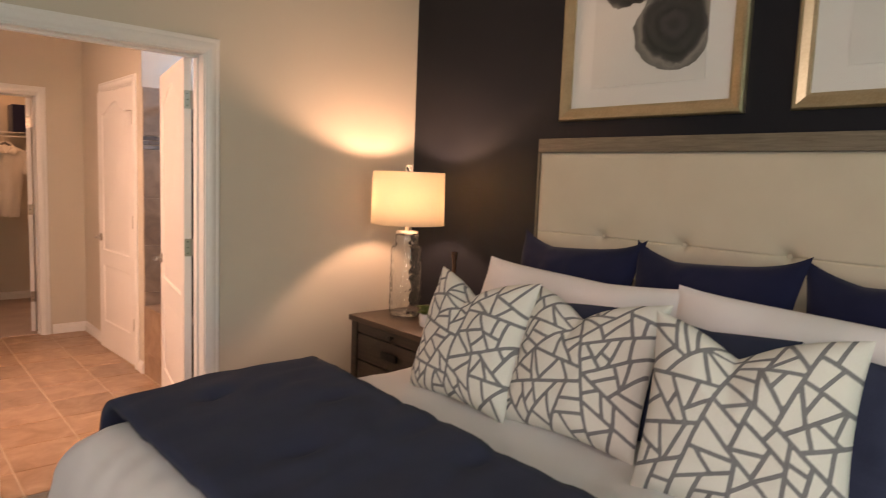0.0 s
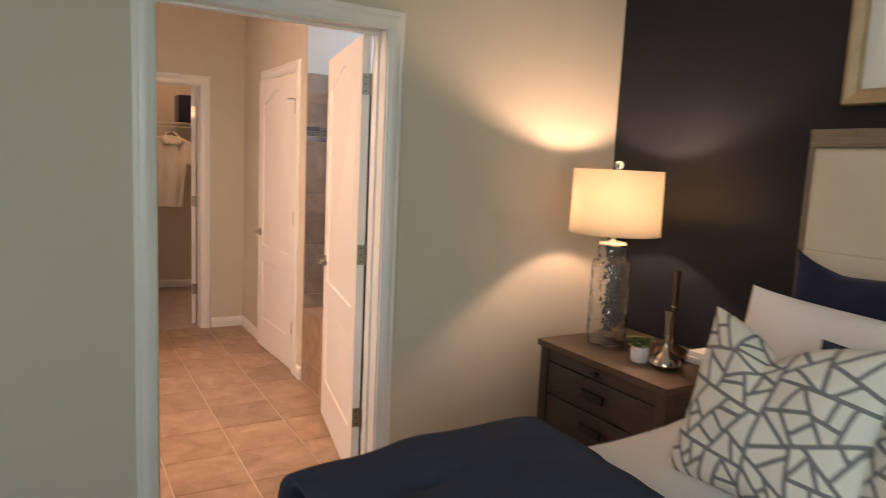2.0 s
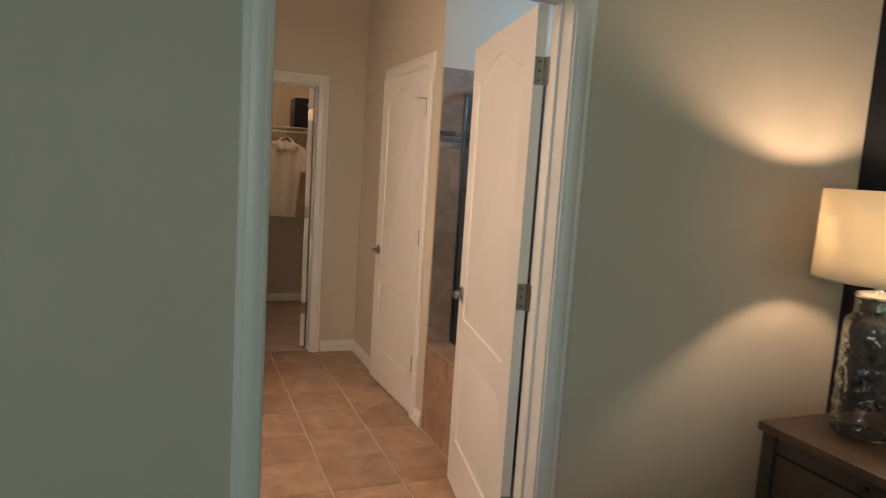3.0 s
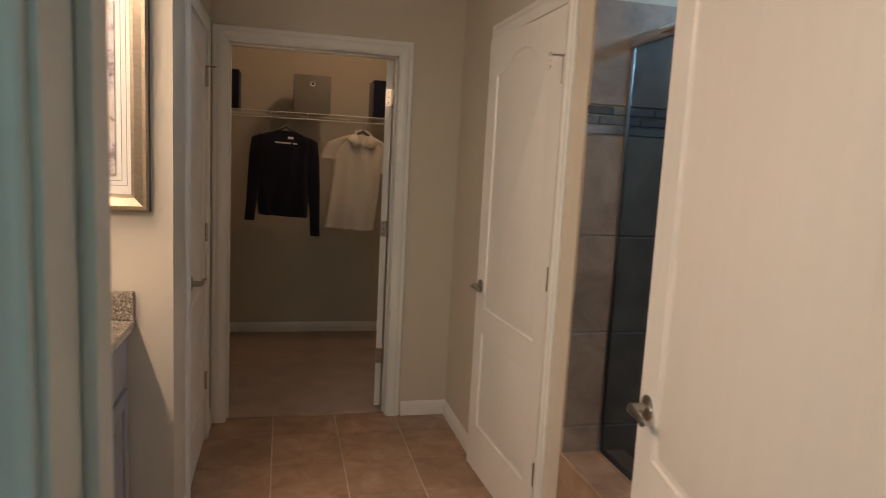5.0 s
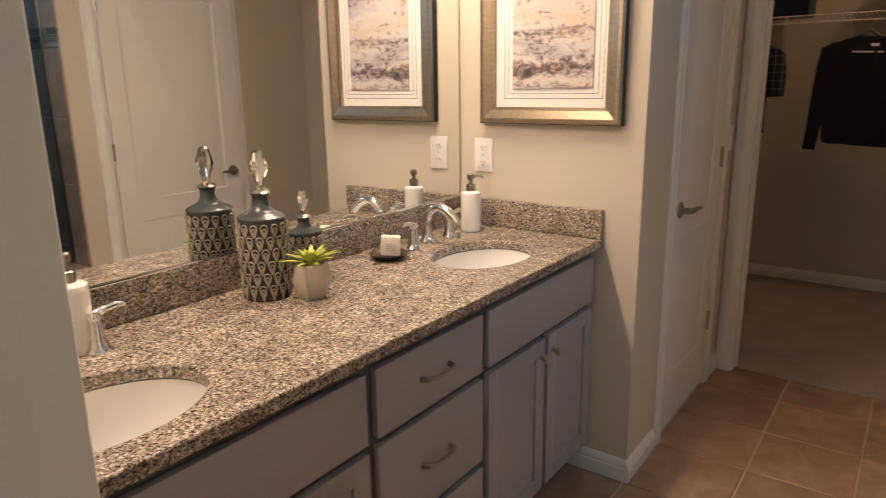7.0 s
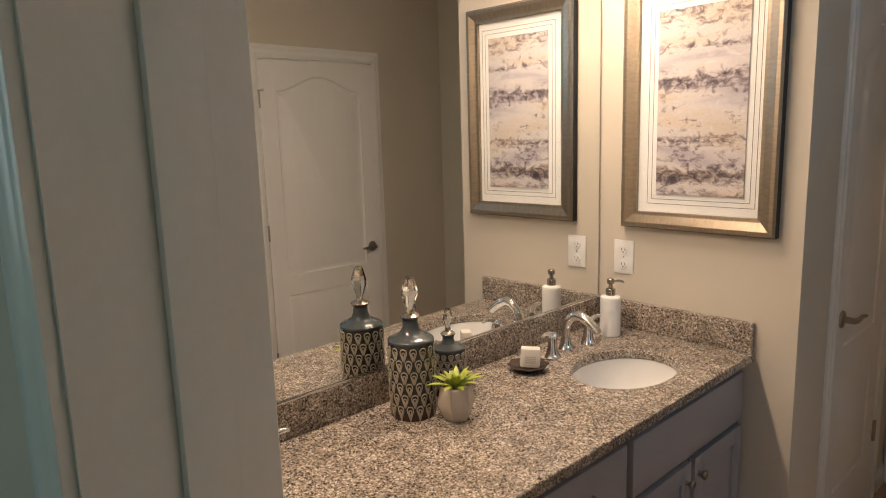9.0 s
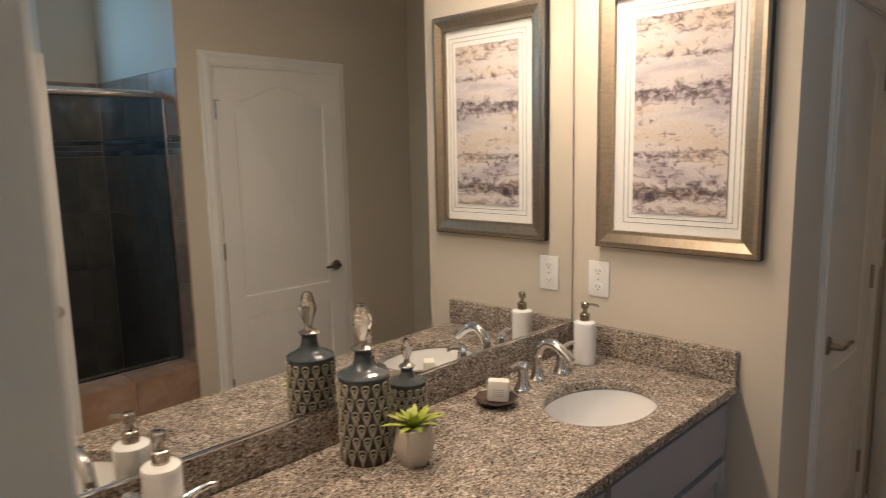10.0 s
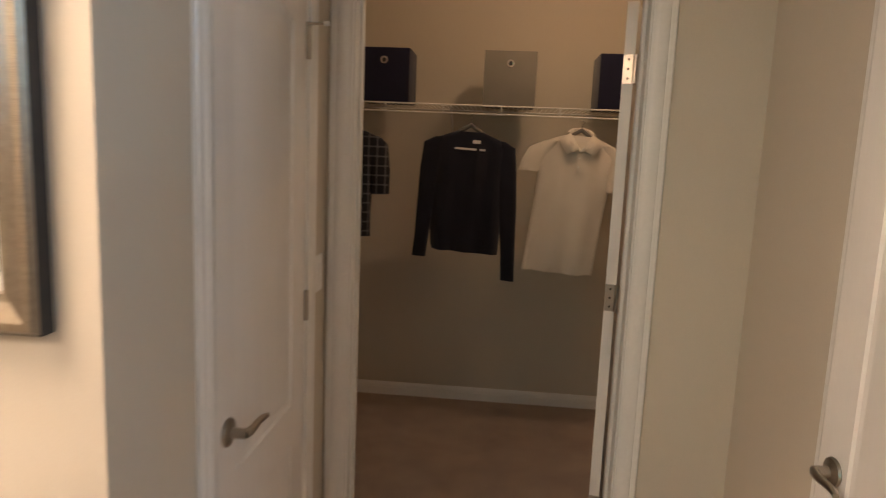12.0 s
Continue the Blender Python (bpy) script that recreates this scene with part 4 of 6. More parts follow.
def pillow_mesh(w, h, t, dent=0.0, seed=0.0, pinch=0.07, n=40, chop=0.0, ear=0.0):
    bm = bmesh.new()
    sheets = []
    for s in (1, -1):
        rows = []
        for i in range(n + 1):
            u = -1 + 2 * i / n
            row = []
            for j in range(n + 1):
                v = -1 + 2 * j / n
                x = w / 2 * u * (1 - pinch * (1 - v * v) * u * u)
                y = h / 2 * v * (1 - pinch * (1 - u * u) * v * v)
                k = u - chop
                y -= dent * math.exp(-(abs(k) / 0.42) ** 1.25) * max(0.0, (v + 0.2) / 1.2) ** 2
                y += ear * abs(u) ** 5 * max(0.0, v) ** 4
                f = max(0.0, 1 - abs(u) ** 2.6) ** 0.55 * max(0.0, 1 - abs(v) ** 2.6) ** 0.55
                z = s * t / 2 * f
                z -= 0.75 * dent * math.exp(-(abs(k) / 0.22) ** 1.4) * max(0.0, v) ** 1.5 * s * f
                z += 0.10 * dent * math.sin(9 * k + 5 * v + seed) * math.exp(-(k / 0.5) ** 2) * max(0.0, v) * f
                z += (0.010 * noise.noise(Vector((u * 2.2, v * 2.2, seed + s))) + 0.004 * noise.noise(Vector((u * 6, v * 6, seed)))) * (f ** 0.5)
                if s == -1 and (i in (0, n) or j in (0, n)):
                    row.append(sheets[0][i][j])
                else:
                    row.append(bm.verts.new((x, y + h / 2, z)))
            rows.append(row)
        sheets.append(rows)
        for i in range(n):
            for j in range(n):
                q = (rows[i][j], rows[i + 1][j], rows[i + 1][j + 1], rows[i][j + 1])
                bm.faces.new(q if s == 1 else q[::-1])
    return bm


def pillow(name, bl, br, tl, w, h, t, material, label, group, dent=0.0, seed=0.0, pinch=0.07, cat="pillow", chop=0.0, ear=0.0):
    """A pillow whose lower corners are bl and br and whose upper left corner is near tl."""
    bl, br, tl = Vector(bl), Vector(br), Vector(tl)
    ex = (br - bl).normalized()
    up = tl - bl
    up = (up - ex * up.dot(ex)).normalized()
    ez = ex.cross(up)
    m = Matrix((ex, up, ez)).transposed().to_4x4()
    m.translation = (bl + br) / 2
    n = 132 if material == SHARDS else 40
    ob = part(name, pillow_mesh(w, h, t, dent, seed, pinch, n=n, chop=chop, ear=ear), material)
    if material == SHARDS:
        shard_distance(ob.data, w, h, n, int(seed))
    ob.matrix_basis = m
    return tagged(ob, label, cat, group)


BZ = 0.735
for a, b, c, sd in (((2.02, 3.285, BZ), (2.02, 2.815, BZ), (2.165, 3.27, 1.16), 1.0), ((2.05, 2.865, BZ), (2.085, 2.405, BZ), (2.215, 2.87, 1.14), 2.0), ((1.965, 2.345, BZ), (2.06, 1.87, BZ), (2.085, 2.30, 1.16), 3.0)):
    pillow("throw_pillow", a, b, c, 0.47, 0.455, 0.17, SHARDS, "ivory square pillow with grey stitched shard pattern, dented top", "patterned pillows on the bed", 0.075, sd, 0.08, chop=-0.12)
for a, b, c, sd in (((2.23, 3.12, BZ), (2.23, 2.62, BZ), (2.36, 3.12, 1.09), 4.0), ((2.24, 2.60, BZ), (2.24, 2.10, BZ), (2.37, 2.60, 1.13), 5.0), ((2.22, 2.10, BZ), (2.22, 1.62, BZ), (2.34, 2.10, 1.13), 6.0)):
    pillow("navy_pillow", a, b, c, 0.48, 0.385, 0.13, NAVY_QUILT, "slate navy cotton pillow behind the patterned ones", "small navy pillows on the bed", 0.012, sd, 0.05)
for a, b, c, sd in (((2.47, 3.51, BZ), (2.44, 2.56, BZ), (2.645, 3.50, 1.14), 7.0), ((2.45, 2.58, BZ), (2.45, 1.64, BZ), (2.60, 2.58, 1.14), 8.0)):
    pillow("bed_pillow", a, b, c, 0.97, 0.44, 0.17, WHITE_COTTON, "white cotton king pillow with a flanged edge", "white pillows on the bed", 0.012, sd, 0.05, chop=0.3, ear=0.012)
for a, b, c, sd in (((2.71, 3.50, BZ), (2.69, 2.87, BZ), (2.845, 3.49, 1.24), 9.0), ((2.71, 2.91, BZ), (2.70, 2.27, BZ), (2.835, 2.91, 1.26), 10.0), ((2.70, 2.29, BZ), (2.71, 1.66, BZ), (2.84, 2.29, 1.24), 11.0)):
    pillow("euro_pillow", a, b, c, 0.64, 0.53, 0.17, NAVY_LINEN, "deep navy linen square pillow leaning on the headboard", "large navy pillows on the bed", 0.02, sd, 0.12, chop=-0.45, ear=0.028)


def frame_bar(w, d, length):
    """A moulded frame bar along x with mitred ends; outer edge on z = 0, inner edge on z = w; face to -y."""
    prof = [(0, 0), (0, -d * 0.75), (w * 0.12, -d), (w * 0.32, -d), (w * 0.8, -d * 0.72), (w, -d * 0.68), (w, 0)]
    bm = bmesh.new()
    a = [bm.verts.new((p[0], p[1], p[0])) for p in prof]
    b = [bm.verts.new((length - p[0], p[1], p[0])) for p in prof]
    for i in range(len(prof)):
        j = (i + 1) % len(prof)
        bm.faces.new((a[i], a[j], b[j], b[i]))
    bm.faces.new(a)
    bm.faces.new(b[::-1])
    return bm


def picture(m, w, h, fw, d, material, label, group, edge=None):
    """A framed picture: x 0..w, z 0..h, wall on y = 0, face to -y."""
    root = thing("framed_picture", m, label, "picture", group)
    part("frame_bar", frame_bar(fw, d, w), material, root, smooth=False)
    part("frame_bar", frame_bar(fw, d, w), material, root, at=pose(w, 0, h, 0, 180, 0), smooth=False)
    part("frame_bar", frame_bar(fw, d, h), material, root, at=pose(0, 0, h, 0, 90, 0), smooth=False)
    part("frame_bar", frame_bar(fw, d, h), material, root, at=pose(w, 0, 0, 0, -90, 0), smooth=False)
    if edge:
        e, t = 0.0015, -d * 0.74
        part("frame_edge", boxes((-e, t, -e, 0, -0.001, h + e), (w, t, -e, w + e, -0.001, h + e), (0, t, -e, w, -0.001, 0), (0, t, h, w, -0.001, h + e)), edge, root, "black painted outer side")
    part("mat_board", boxes((fw - 0.004, -0.010, fw - 0.004, w - fw + 0.004, -0.004, h - fw + 0.004)), MATBOARD, root, "white mat board")
    g = part("glazing", boxes((fw - 0.003, -d * 0.66, fw - 0.003, w - fw + 0.003, -d * 0.66 + 0.002, h - fw + 0.003)), PANE, root, "clear picture glass")
    g.visible_shadow = False
    return root


def thin_pane_mat(name="thin_pane", tint=(1, 1, 1)):
    """Thin clear pane: straight through, with a glossy skin by Fresnel."""
    m, n, l, b = nodes_of(name, 0.0)
    t, g, f, mx = n.new("ShaderNodeBsdfTransparent"), n.new("ShaderNodeBsdfGlossy"), n.new("ShaderNodeLayerWeight"), n.new("ShaderNodeMixShader")
    g.inputs["Roughness"].default_value = 0.0
    t.inputs["Color"].default_value = (*tint, 1)
    p = n.new("ShaderNodeMath")
    p.operation = "POWER"
    p.inputs[1].default_value = 4.0
    q = n.new("ShaderNodeMath")
    q.operation = "MULTIPLY_ADD"
    q.inputs[1].default_value, q.inputs[2].default_value = 0.45, 0.022
    f.inputs["Blend"].default_value = 0.5
    l.new(f.outputs["Facing"], p.inputs[0])
    l.new(p.outputs[0], q.inputs[0])
    l.new(q.outputs[0], mx.inputs["Fac"])
    l.new(t.outputs[0], mx.inputs[1])
    l.new(g.outputs[0], mx.inputs[2])
    l.new(mx.outputs[0], n["Material Output"].inputs["Surface"])
    return m


PANE = thin_pane_mat()
SHOWER_PANE = thin_pane_mat("grey_shower_glass", (0.60, 0.66, 0.70))


def blob(cx, cz, r, y, seed, flat_x=None, n=72, wob=0.10):
    """A thin sheet with an uneven round outline, cut straight at flat_x."""
    bm = bmesh.new()
    front, back = [], []
    for i in range(n):
        a = 2 * math.pi * i / n
        k = r * (1 + wob * noise.noise(Vector((math.cos(a) * 1.6, math.sin(a) * 1.6, seed))) + wob * 0.45 * noise.noise(Vector((math.cos(a) * 7, math.sin(a) * 7, seed))))
        x, z = cx + k * math.cos(a), cz + k * math.sin(a)
        if flat_x is not None:
            x = min(x, flat_x)
        front.append(bm.verts.new((x, y, z)))
        back.append(bm.verts.new((x, y + 0.001, z)))
    bm.faces.new(front)
    bm.faces.new(back[::-1])
    for i in range(n):
        j = (i + 1) % n
        bm.faces.new((front[i], back[i], back[j], front[j]))
    return bm


for y_left, sd in ((3.578, 1.0), (2.503, 6.0)):
    pic = picture(pose(BED_X1 - 0.003, y_left, 1.776, 0, 0, -90), 0.895, 0.895, 0.058, 0.036, CHAMPAGNE, "ink agate print in a champagne gilt frame over the bed", "pictures over the bed")
    part("paper_sheet", boxes((0.17, -0.0145, 0.145, 0.725, -0.0115, 0.72)), PAPER, pic, "grey rag paper")
    part("agate_print", blob(0, 0, 0.185, 0, sd, 0.155, wob=0.16), AGATE, pic, "black and grey ink rings", at=pose(0.572, -0.0165, 0.375), smooth=False)
    part("agate_print", blob(0, 0, 0.15, 0, sd + 3, wob=0.2), AGATE, pic, "black and grey ink rings", at=pose(0.345, -0.0178, 0.625), smooth=False)

# nightstand
ns = thing("nightstand", pose(2.60, 4.54, 0), "weathered brown oak nightstand with two drawers and dark pulls", "nightstand")
NW, ND, NT = 0.765, 0.56, 0.71


def ns_box(x0, s0, z0, x1, s1, z1, bevel=0.003):
    """Local: x into the depth, s along the front from the far end."""
    return boxes((x0, -s1, z0, x1, -s0, z1), bevel=bevel)


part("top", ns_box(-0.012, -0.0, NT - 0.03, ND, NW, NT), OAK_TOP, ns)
for s0 in (0.012, NW - 0.062):
    for x0 in (0.0, ND - 0.06):
        part("leg", ns_box(x0, s0, 0, x0 + 0.05, s0 + 0.05, NT - 0.031), OAK, ns)
for s0 in (0.020, NW - 0.038):
    part("side_panel", ns_box(0.05, s0, 0.30, ND - 0.06, s0 + 0.018, NT - 0.031), OAK, ns)
part("back_panel", ns_box(ND - 0.02, 0.062, 0.30, ND - 0.008, NW - 0.062, NT - 0.031), OAK, ns)
part("carcass", ns_box(0.03, 0.064, 0.305, ND - 0.03, NW - 0.064, NT - 0.033), GAP_SHADE_AND_LINE, ns)
part("lower_shelf", ns_box(0.02, 0.03, 0.10, ND - 0.03, NW - 0.03, 0.125), OAK, ns)
tray = part("pull_out_tray", ns_box(0.006, 0.066, 0.622, 0.028, NW - 0.066, 0.674), OAK, ns)
part("knob", lathe([(0.0, 0), (0.009, 0.0), (0.007, 0.008), (0.013, 0.014), (0.013, 0.022), (0, 0.024)], 14, cap=False), PULL, tray, "dark bronze knob", at=pose(0.006, -NW / 2, 0.648, 0, -90, 0))
for z0, z1 in ((0.470, 0.614), (0.315, 0.462)):
    dr = part("drawer", ns_box(0.008, 0.066, z0, 0.028, NW - 0.066, z1), OAK, ns)
    zc = (z0 + z1) / 2 + 0.01
    part("pull", boxes((-0.024, -NW / 2 - 0.064, zc - 0.020, -0.006, -NW / 2 + 0.064, zc + 0.018), (-0.008, -NW / 2 - 0.045, zc - 0.006, 0.008, -NW / 2 - 0.033, zc + 0.006), (-0.008, -NW / 2 + 0.033, zc - 0.006, 0.008, -NW / 2 + 0.045, zc + 0.006), bevel=0.006), PULL, dr, "dark bronze cup pull")

# table lamp
LX, LYY, LZ = 2.845, 4.365, 0.71
lamp = thing("table_lamp", pose(LX, LYY, LZ), "lit table lamp with cream drum shade and hammered glass bottle base", "lamp")


def hammered(profile, seed, amp=0.004, seg=40):
    bm = lathe(profile, seg, cap=True)
    for v in bm.verts:
        a = math.atan2(v.co.y, v.co.x)
        if 0.03 < v.co.z < 0.30:
            k = 1.7 * amp * noise.noise(Vector((math.cos(a) * 3.4, math.sin(a) * 3.4, v.co.z * 38 + seed)))
            v.co.x += k * math.cos(a)
            v.co.y += k * math.sin(a)
    return bm


body = [(0.05, 0.001), (0.082, 0.004), (0.088, 0.02)] + [(0.089, 0.02 + 0.335 * i / 22) for i in range(1, 23)] + [(0.088, 0.372), (0.083, 0.385), (0.072, 0.393), (0.066, 0.400), (0.065, 0.41), (0.066, 0.445), (0.062, 0.455)]
thick(part("glass_body", hammered(body, 2.0, 0.004), M_HAMMERED, lamp, "hammered clear glass"), 0.004)
part("cap", lathe([(0.0, 0.456), (0.066, 0.456), (0.068, 0.463), (0.063, 0.474), (0.018, 0.480), (0.014, 0.51), (0.0, 0.512)], 28, cap=False), M_CHROME, lamp, "polished nickel cap")
part("socket", lathe([(0, 0.50), (0.016, 0.50), (0.018, 0.57), (0.010, 0.60), (0, 0.60)], 16, cap=False), M_CHROME, lamp)
part("bulb", lathe([(0, 0.60), (0.014, 0.602), (0.028, 0.64), (0.030, 0.665), (0.020, 0.69), (0, 0.697)], 20, cap=False), glow("lit_bulb", (1.0, 0.78, 0.50), 10.0), lamp).visible_shadow = False
# unseen opaque base, added and sized to cut the lamp's downward light
part("bulb_light_block", lathe([(0, 0.572), (0.016, 0.575), (0.026, 0.61), (0.030, 0.642), (0, 0.644)], 18, cap=False), PLASTIC, lamp, "white plastic base added to block the bulb's downward light")
part("harp", tube([(0, -0.02, 0.56), (0, -0.055, 0.62), (0, -0.05, 0.72), (0, 0, 0.785), (0, 0.05, 0.72), (0, 0.055, 0.62), (0, 0.02, 0.56)], 0.0025, 6), M_CHROME, lamp)
shade = part("shade", lathe([(0.203, 0.512), (0.198, 0.798)], 64, cap=False), SHADE, lamp, "cream linen drum shade")
thick(shade, 0.002)
part("rim", tube([(0.2035 * math.cos(a * math.pi / 24), 0.2035 * math.sin(a * math.pi / 24), 0.512) for a in range(49)], 0.0022, 6), SHADE, shade)
part("spider", boxes((-0.196, -0.002, 0.782, 0.196, 0.002, 0.785), (-0.002, -0.196, 0.782, 0.002, 0.196, 0.785)), M_CHROME, lamp)
part("finial", lathe([(0, 0.785), (0.007, 0.785), (0.007, 0.80), (0.012, 0.804), (0.021, 0.816), (0.021, 0.826), (0.012, 0.836), (0, 0.838)], 20, cap=False), CRYSTAL, lamp, "crystal ball finial")


def rosette(bm, n, length, width, rise, z0, seed, curl=0.3, tiers=2):
    """Pointed thick leaves in a rosette."""
    rnd = random.Random(seed)
    for k in range(tiers):
        for i in range(n):
            a = 2 * math.pi * (i + 0.5 * k) / n + rnd.uniform(-0.15, 0.15)
            ln = length * (1 - 0.25 * k) * rnd.uniform(0.85, 1.1)
            el = rise + 0.45 * k + rnd.uniform(-0.1, 0.1)
            ring_last = None
            for s in range(7):
                u = s / 6
                r = ln * u
                x, z = r * math.cos(el - curl * u), z0 + r * math.sin(el - curl * u)
                w = width * (0.55 + 0.9 * u) * (1 - u ** 2.5) + 0.0004
                th = 0.30 * w + 0.0006
                ring = []
                for dx, dz in ((-w, 0.25 * w), (0, -th), (w, 0.25 * w), (0, th * 0.2)):
                    ring.append(bm.verts.new((x * math.cos(a) - dx * math.sin(a), x * math.sin(a) + dx * math.cos(a), z + dz)))
                if ring_last:
                    for q in range(4):
                        bm.faces.new((ring_last[q], ring_last[(q + 1) % 4], ring[(q + 1) % 4], ring[q]))
                ring_last = ring
    return bm


plant = thing("small_plant", pose(2.765, 4.08, LZ), "small green succulent in a round white pot on the nightstand", "plant")
part("pot", lathe([(0, 0), (0.030, 0), (0.036, 0.01), (0.038, 0.05), (0.036, 0.066), (0.032, 0.066), (0.031, 0.055), (0, 0.055)], 28, cap=False), PORCELAIN, plant, "white ceramic pot")
bm = bmesh.new()
for i in range(6):
    a = i * 1.05
    sub = rosette(bmesh.new(), 7, 0.042, 0.010, 0.5, 0.0, 30 + i)
    me = bpy.data.meshes.new("tmp")
    sub.to_mesh(me)
    sub.free()
    me.transform(Matrix.Translation((0.024 * math.cos(a) * (i > 0), 0.024 * math.sin(a) * (i > 0), 0.066 + 0.012 * (i % 3))))
    bm.from_mesh(me)
part("leaves", bm, LEAF_DARK, plant, "green rosette leaves")


def bud_vase(at, hgt, r, material, label):
    v = thing("bud_vase", pose(*at), label, "vase", "metal bud vases on the nightstand")
    n = hgt - 0.01
    part("body", lathe([(0, 0), (r * 0.60, 0), (r * 0.88, 0.006), (r, 0.020), (r * 0.97, 0.034), (r * 0.76, 0.050), (r * 0.44, 0.062), (0.016, 0.076), (0.0105, 0.105), (0.0105, n * 0.7), (0.0125, n * 0.9), (0.0165, n), (0.0165, hgt), (0.012, hgt), (0.010, n * 0.8), (0, n * 0.75)], 36, cap=False), material, v)
    part("neck_ring", lathe([(0.0105, n * 0.60), (0.0145, n * 0.605), (0.0145, n * 0.625), (0.0105, n * 0.63)], 24, cap=False), SILVER, v)
    return v


bud_vase((2.795, 3.97, LZ), 0.24, 0.062, SILVER, "short polished silver bud vase with a slim neck")
bud_vase((2.925, 4.055, LZ), 0.385, 0.070, COPPER, "tall smoky copper bud vase with a slim neck")
part_book = part("book", boxes((2.96, 3.80, LZ + 0.001, 3.12, 4.02, LZ + 0.028), (2.97, 3.81, LZ + 0.029, 3.11, 4.00, LZ + 0.05), bevel=0.002), MATBOARD)
tagged(part_book, "pale hardcover book lying flat on the nightstand", "book")


# ---------------------------------------------------------------- bathroom: vanity
CT, CZ = 0.884, 0.854
VY0, VY1 = 4.873, ART_Y - 0.002
SINKS = ((0.388, 5.14), (0.368, 6.372))


def slab_with_holes(x0, y0, x1, y1, z0, z1, holes, n=48):
    """A worktop with oval holes, softened along its front edge."""
    bm = bmesh.new()
    tops = []
    for z in (z1, z0):
        rim = [bm.verts.new((x, y, z)) for x, y in ((x0, y0), (x1, y0), (x1, y1), (x0, y1))]
        es = [bm.edges.new((rim[i], rim[(i + 1) % 4])) for i in range(4)]
        loops = []
        for cx, cy, rx, ry in holes:
            lp = [bm.verts.new((cx + rx * math.cos(2 * math.pi * i / n), cy + ry * math.sin(2 * math.pi * i / n), z)) for i in range(n)]
            es += [bm.edges.new((lp[i], lp[(i + 1) % n])) for i in range(n)]
            loops.append(lp)
        bmesh.ops.triangle_fill(bm, edges=es, use_beauty=True)
        tops.append((rim, loops))
    (ra, la), (rb, lb) = tops
    for i in range(4):
        bm.faces.new((ra[i], ra[(i + 1) % 4], rb[(i + 1) % 4], rb[i]))
    for p, q in zip(la, lb):
        for i in range(n):
            bm.faces.new((p[i], p[(i + 1) % n], q[(i + 1) % n], q[i]))
    return bm


counter = tagged(part("worktop", slab_with_holes(VAN_X + 0.002, VY0, 0.604, VY1, CZ, CT, [(x, y, 0.145, 0.190) for x, y in SINKS]), GRANITE), "polished speckled brown-grey granite vanity worktop", "worktop")
mod = counter.modifiers.new("edge", "BEVEL")
mod.width, mod.segments, mod.limit_method, mod.angle_limit = 0.004, 2, "ANGLE", radians(50)
tagged(part("backsplash", boxes((VAN_X + 0.002, VY0, CT + 0.001, 0.034, VY1, 0.985), bevel=0.002), GRANITE), "polished speckled granite backsplash behind the worktop", "backsplash")
tagged(part("side_splash", boxes((0.036, ART_Y - 0.024, CT + 0.001, 0.600, ART_Y - 0.002, 0.985), bevel=0.002), GRANITE), "polished speckled granite splash at the worktop's end", "backsplash")


def sink(cx, cy):
    s = thing("sink", pose(cx, cy, 0), "white oval porcelain undermount sink with a chrome drain", "sink", "sinks in the vanity")
    prof = [(1.06, CZ - 0.002), (1.0, CZ - 0.002), (0.985, CZ - 0.03), (0.93, CZ - 0.08), (0.80, CZ - 0.125), (0.55, CZ - 0.148), (0.2, CZ - 0.155), (0.12, CZ - 0.157)]
    b = part("bowl", lathe([(r, z) for r, z in prof], 56, sx=0.148, sy=0.193, cap=False), PORCELAIN, s)
    thick(b, 0.008, -1.0)
    part("drain", lathe([(0, CZ - 0.150), (0.020, CZ - 0.150), (0.024, CZ - 0.153), (0.024, CZ - 0.165), (0, CZ - 0.165)], 24, cap=False), M_CHROME, s, "chrome drain")
    return s


def faucet(cx, cy):
    f = thing("faucet", pose(cx, cy, CT), "polished chrome widespread faucet with two lever handles", "faucet", "faucets on the vanity")
    base = [(0, 0), (0.026, 0), (0.027, 0.004), (0.022, 0.012), (0.017, 0.03), (0.015, 0.06)]
    part("spout_base", lathe(base + [(0.0145, 0.075), (0, 0.08)], 24, cap=False), M_CHROME, f)
    arc = [(0, 0, 0.04), (0.0, 0, 0.075), (0.010, 0, 0.102), (0.030, 0, 0.121), (0.056, 0, 0.126), (0.084, 0, 0.114), (0.108, 0, 0.096), (0.126, 0, 0.080)]
    part("spout", tube(arc, [0.0145, 0.0135, 0.0135, 0.0145, 0.0155, 0.0155, 0.015, 0.014], 16), M_CHROME, f)
    for dy in (-0.10, 0.10):
        h = part("handle", lathe(base + [(0.013, 0.068), (0.016, 0.074), (0.012, 0.084), (0, 0.086)], 24, cap=False), M_CHROME, f, at=pose(0.02, dy, 0))
        sg = 1 if dy > 0 else -1
        part("lever", tube([(0, 0, 0.078), (0.004, sg * 0.02, 0.086), (0.006, sg * 0.045, 0.090), (0.006, sg * 0.062, 0.086)], [0.009, 0.0075, 0.0065, 0.005], 12), M_CHROME, h)
    return f


for sx_, sy_ in SINKS:
    sink(sx_, sy_)
    faucet(0.128, sy_ + 0.028)


def knob(parent, x, y, z):
    return part("knob", lathe([(0, 0), (0.008, 0), (0.006, 0.008), (0.012, 0.014), (0.0145, 0.020), (0.012, 0.026), (0, 0.028)], 18, cap=False), M_NICKEL, parent, "satin nickel knob", at=pose(x, y, z, 0, 90, 0))


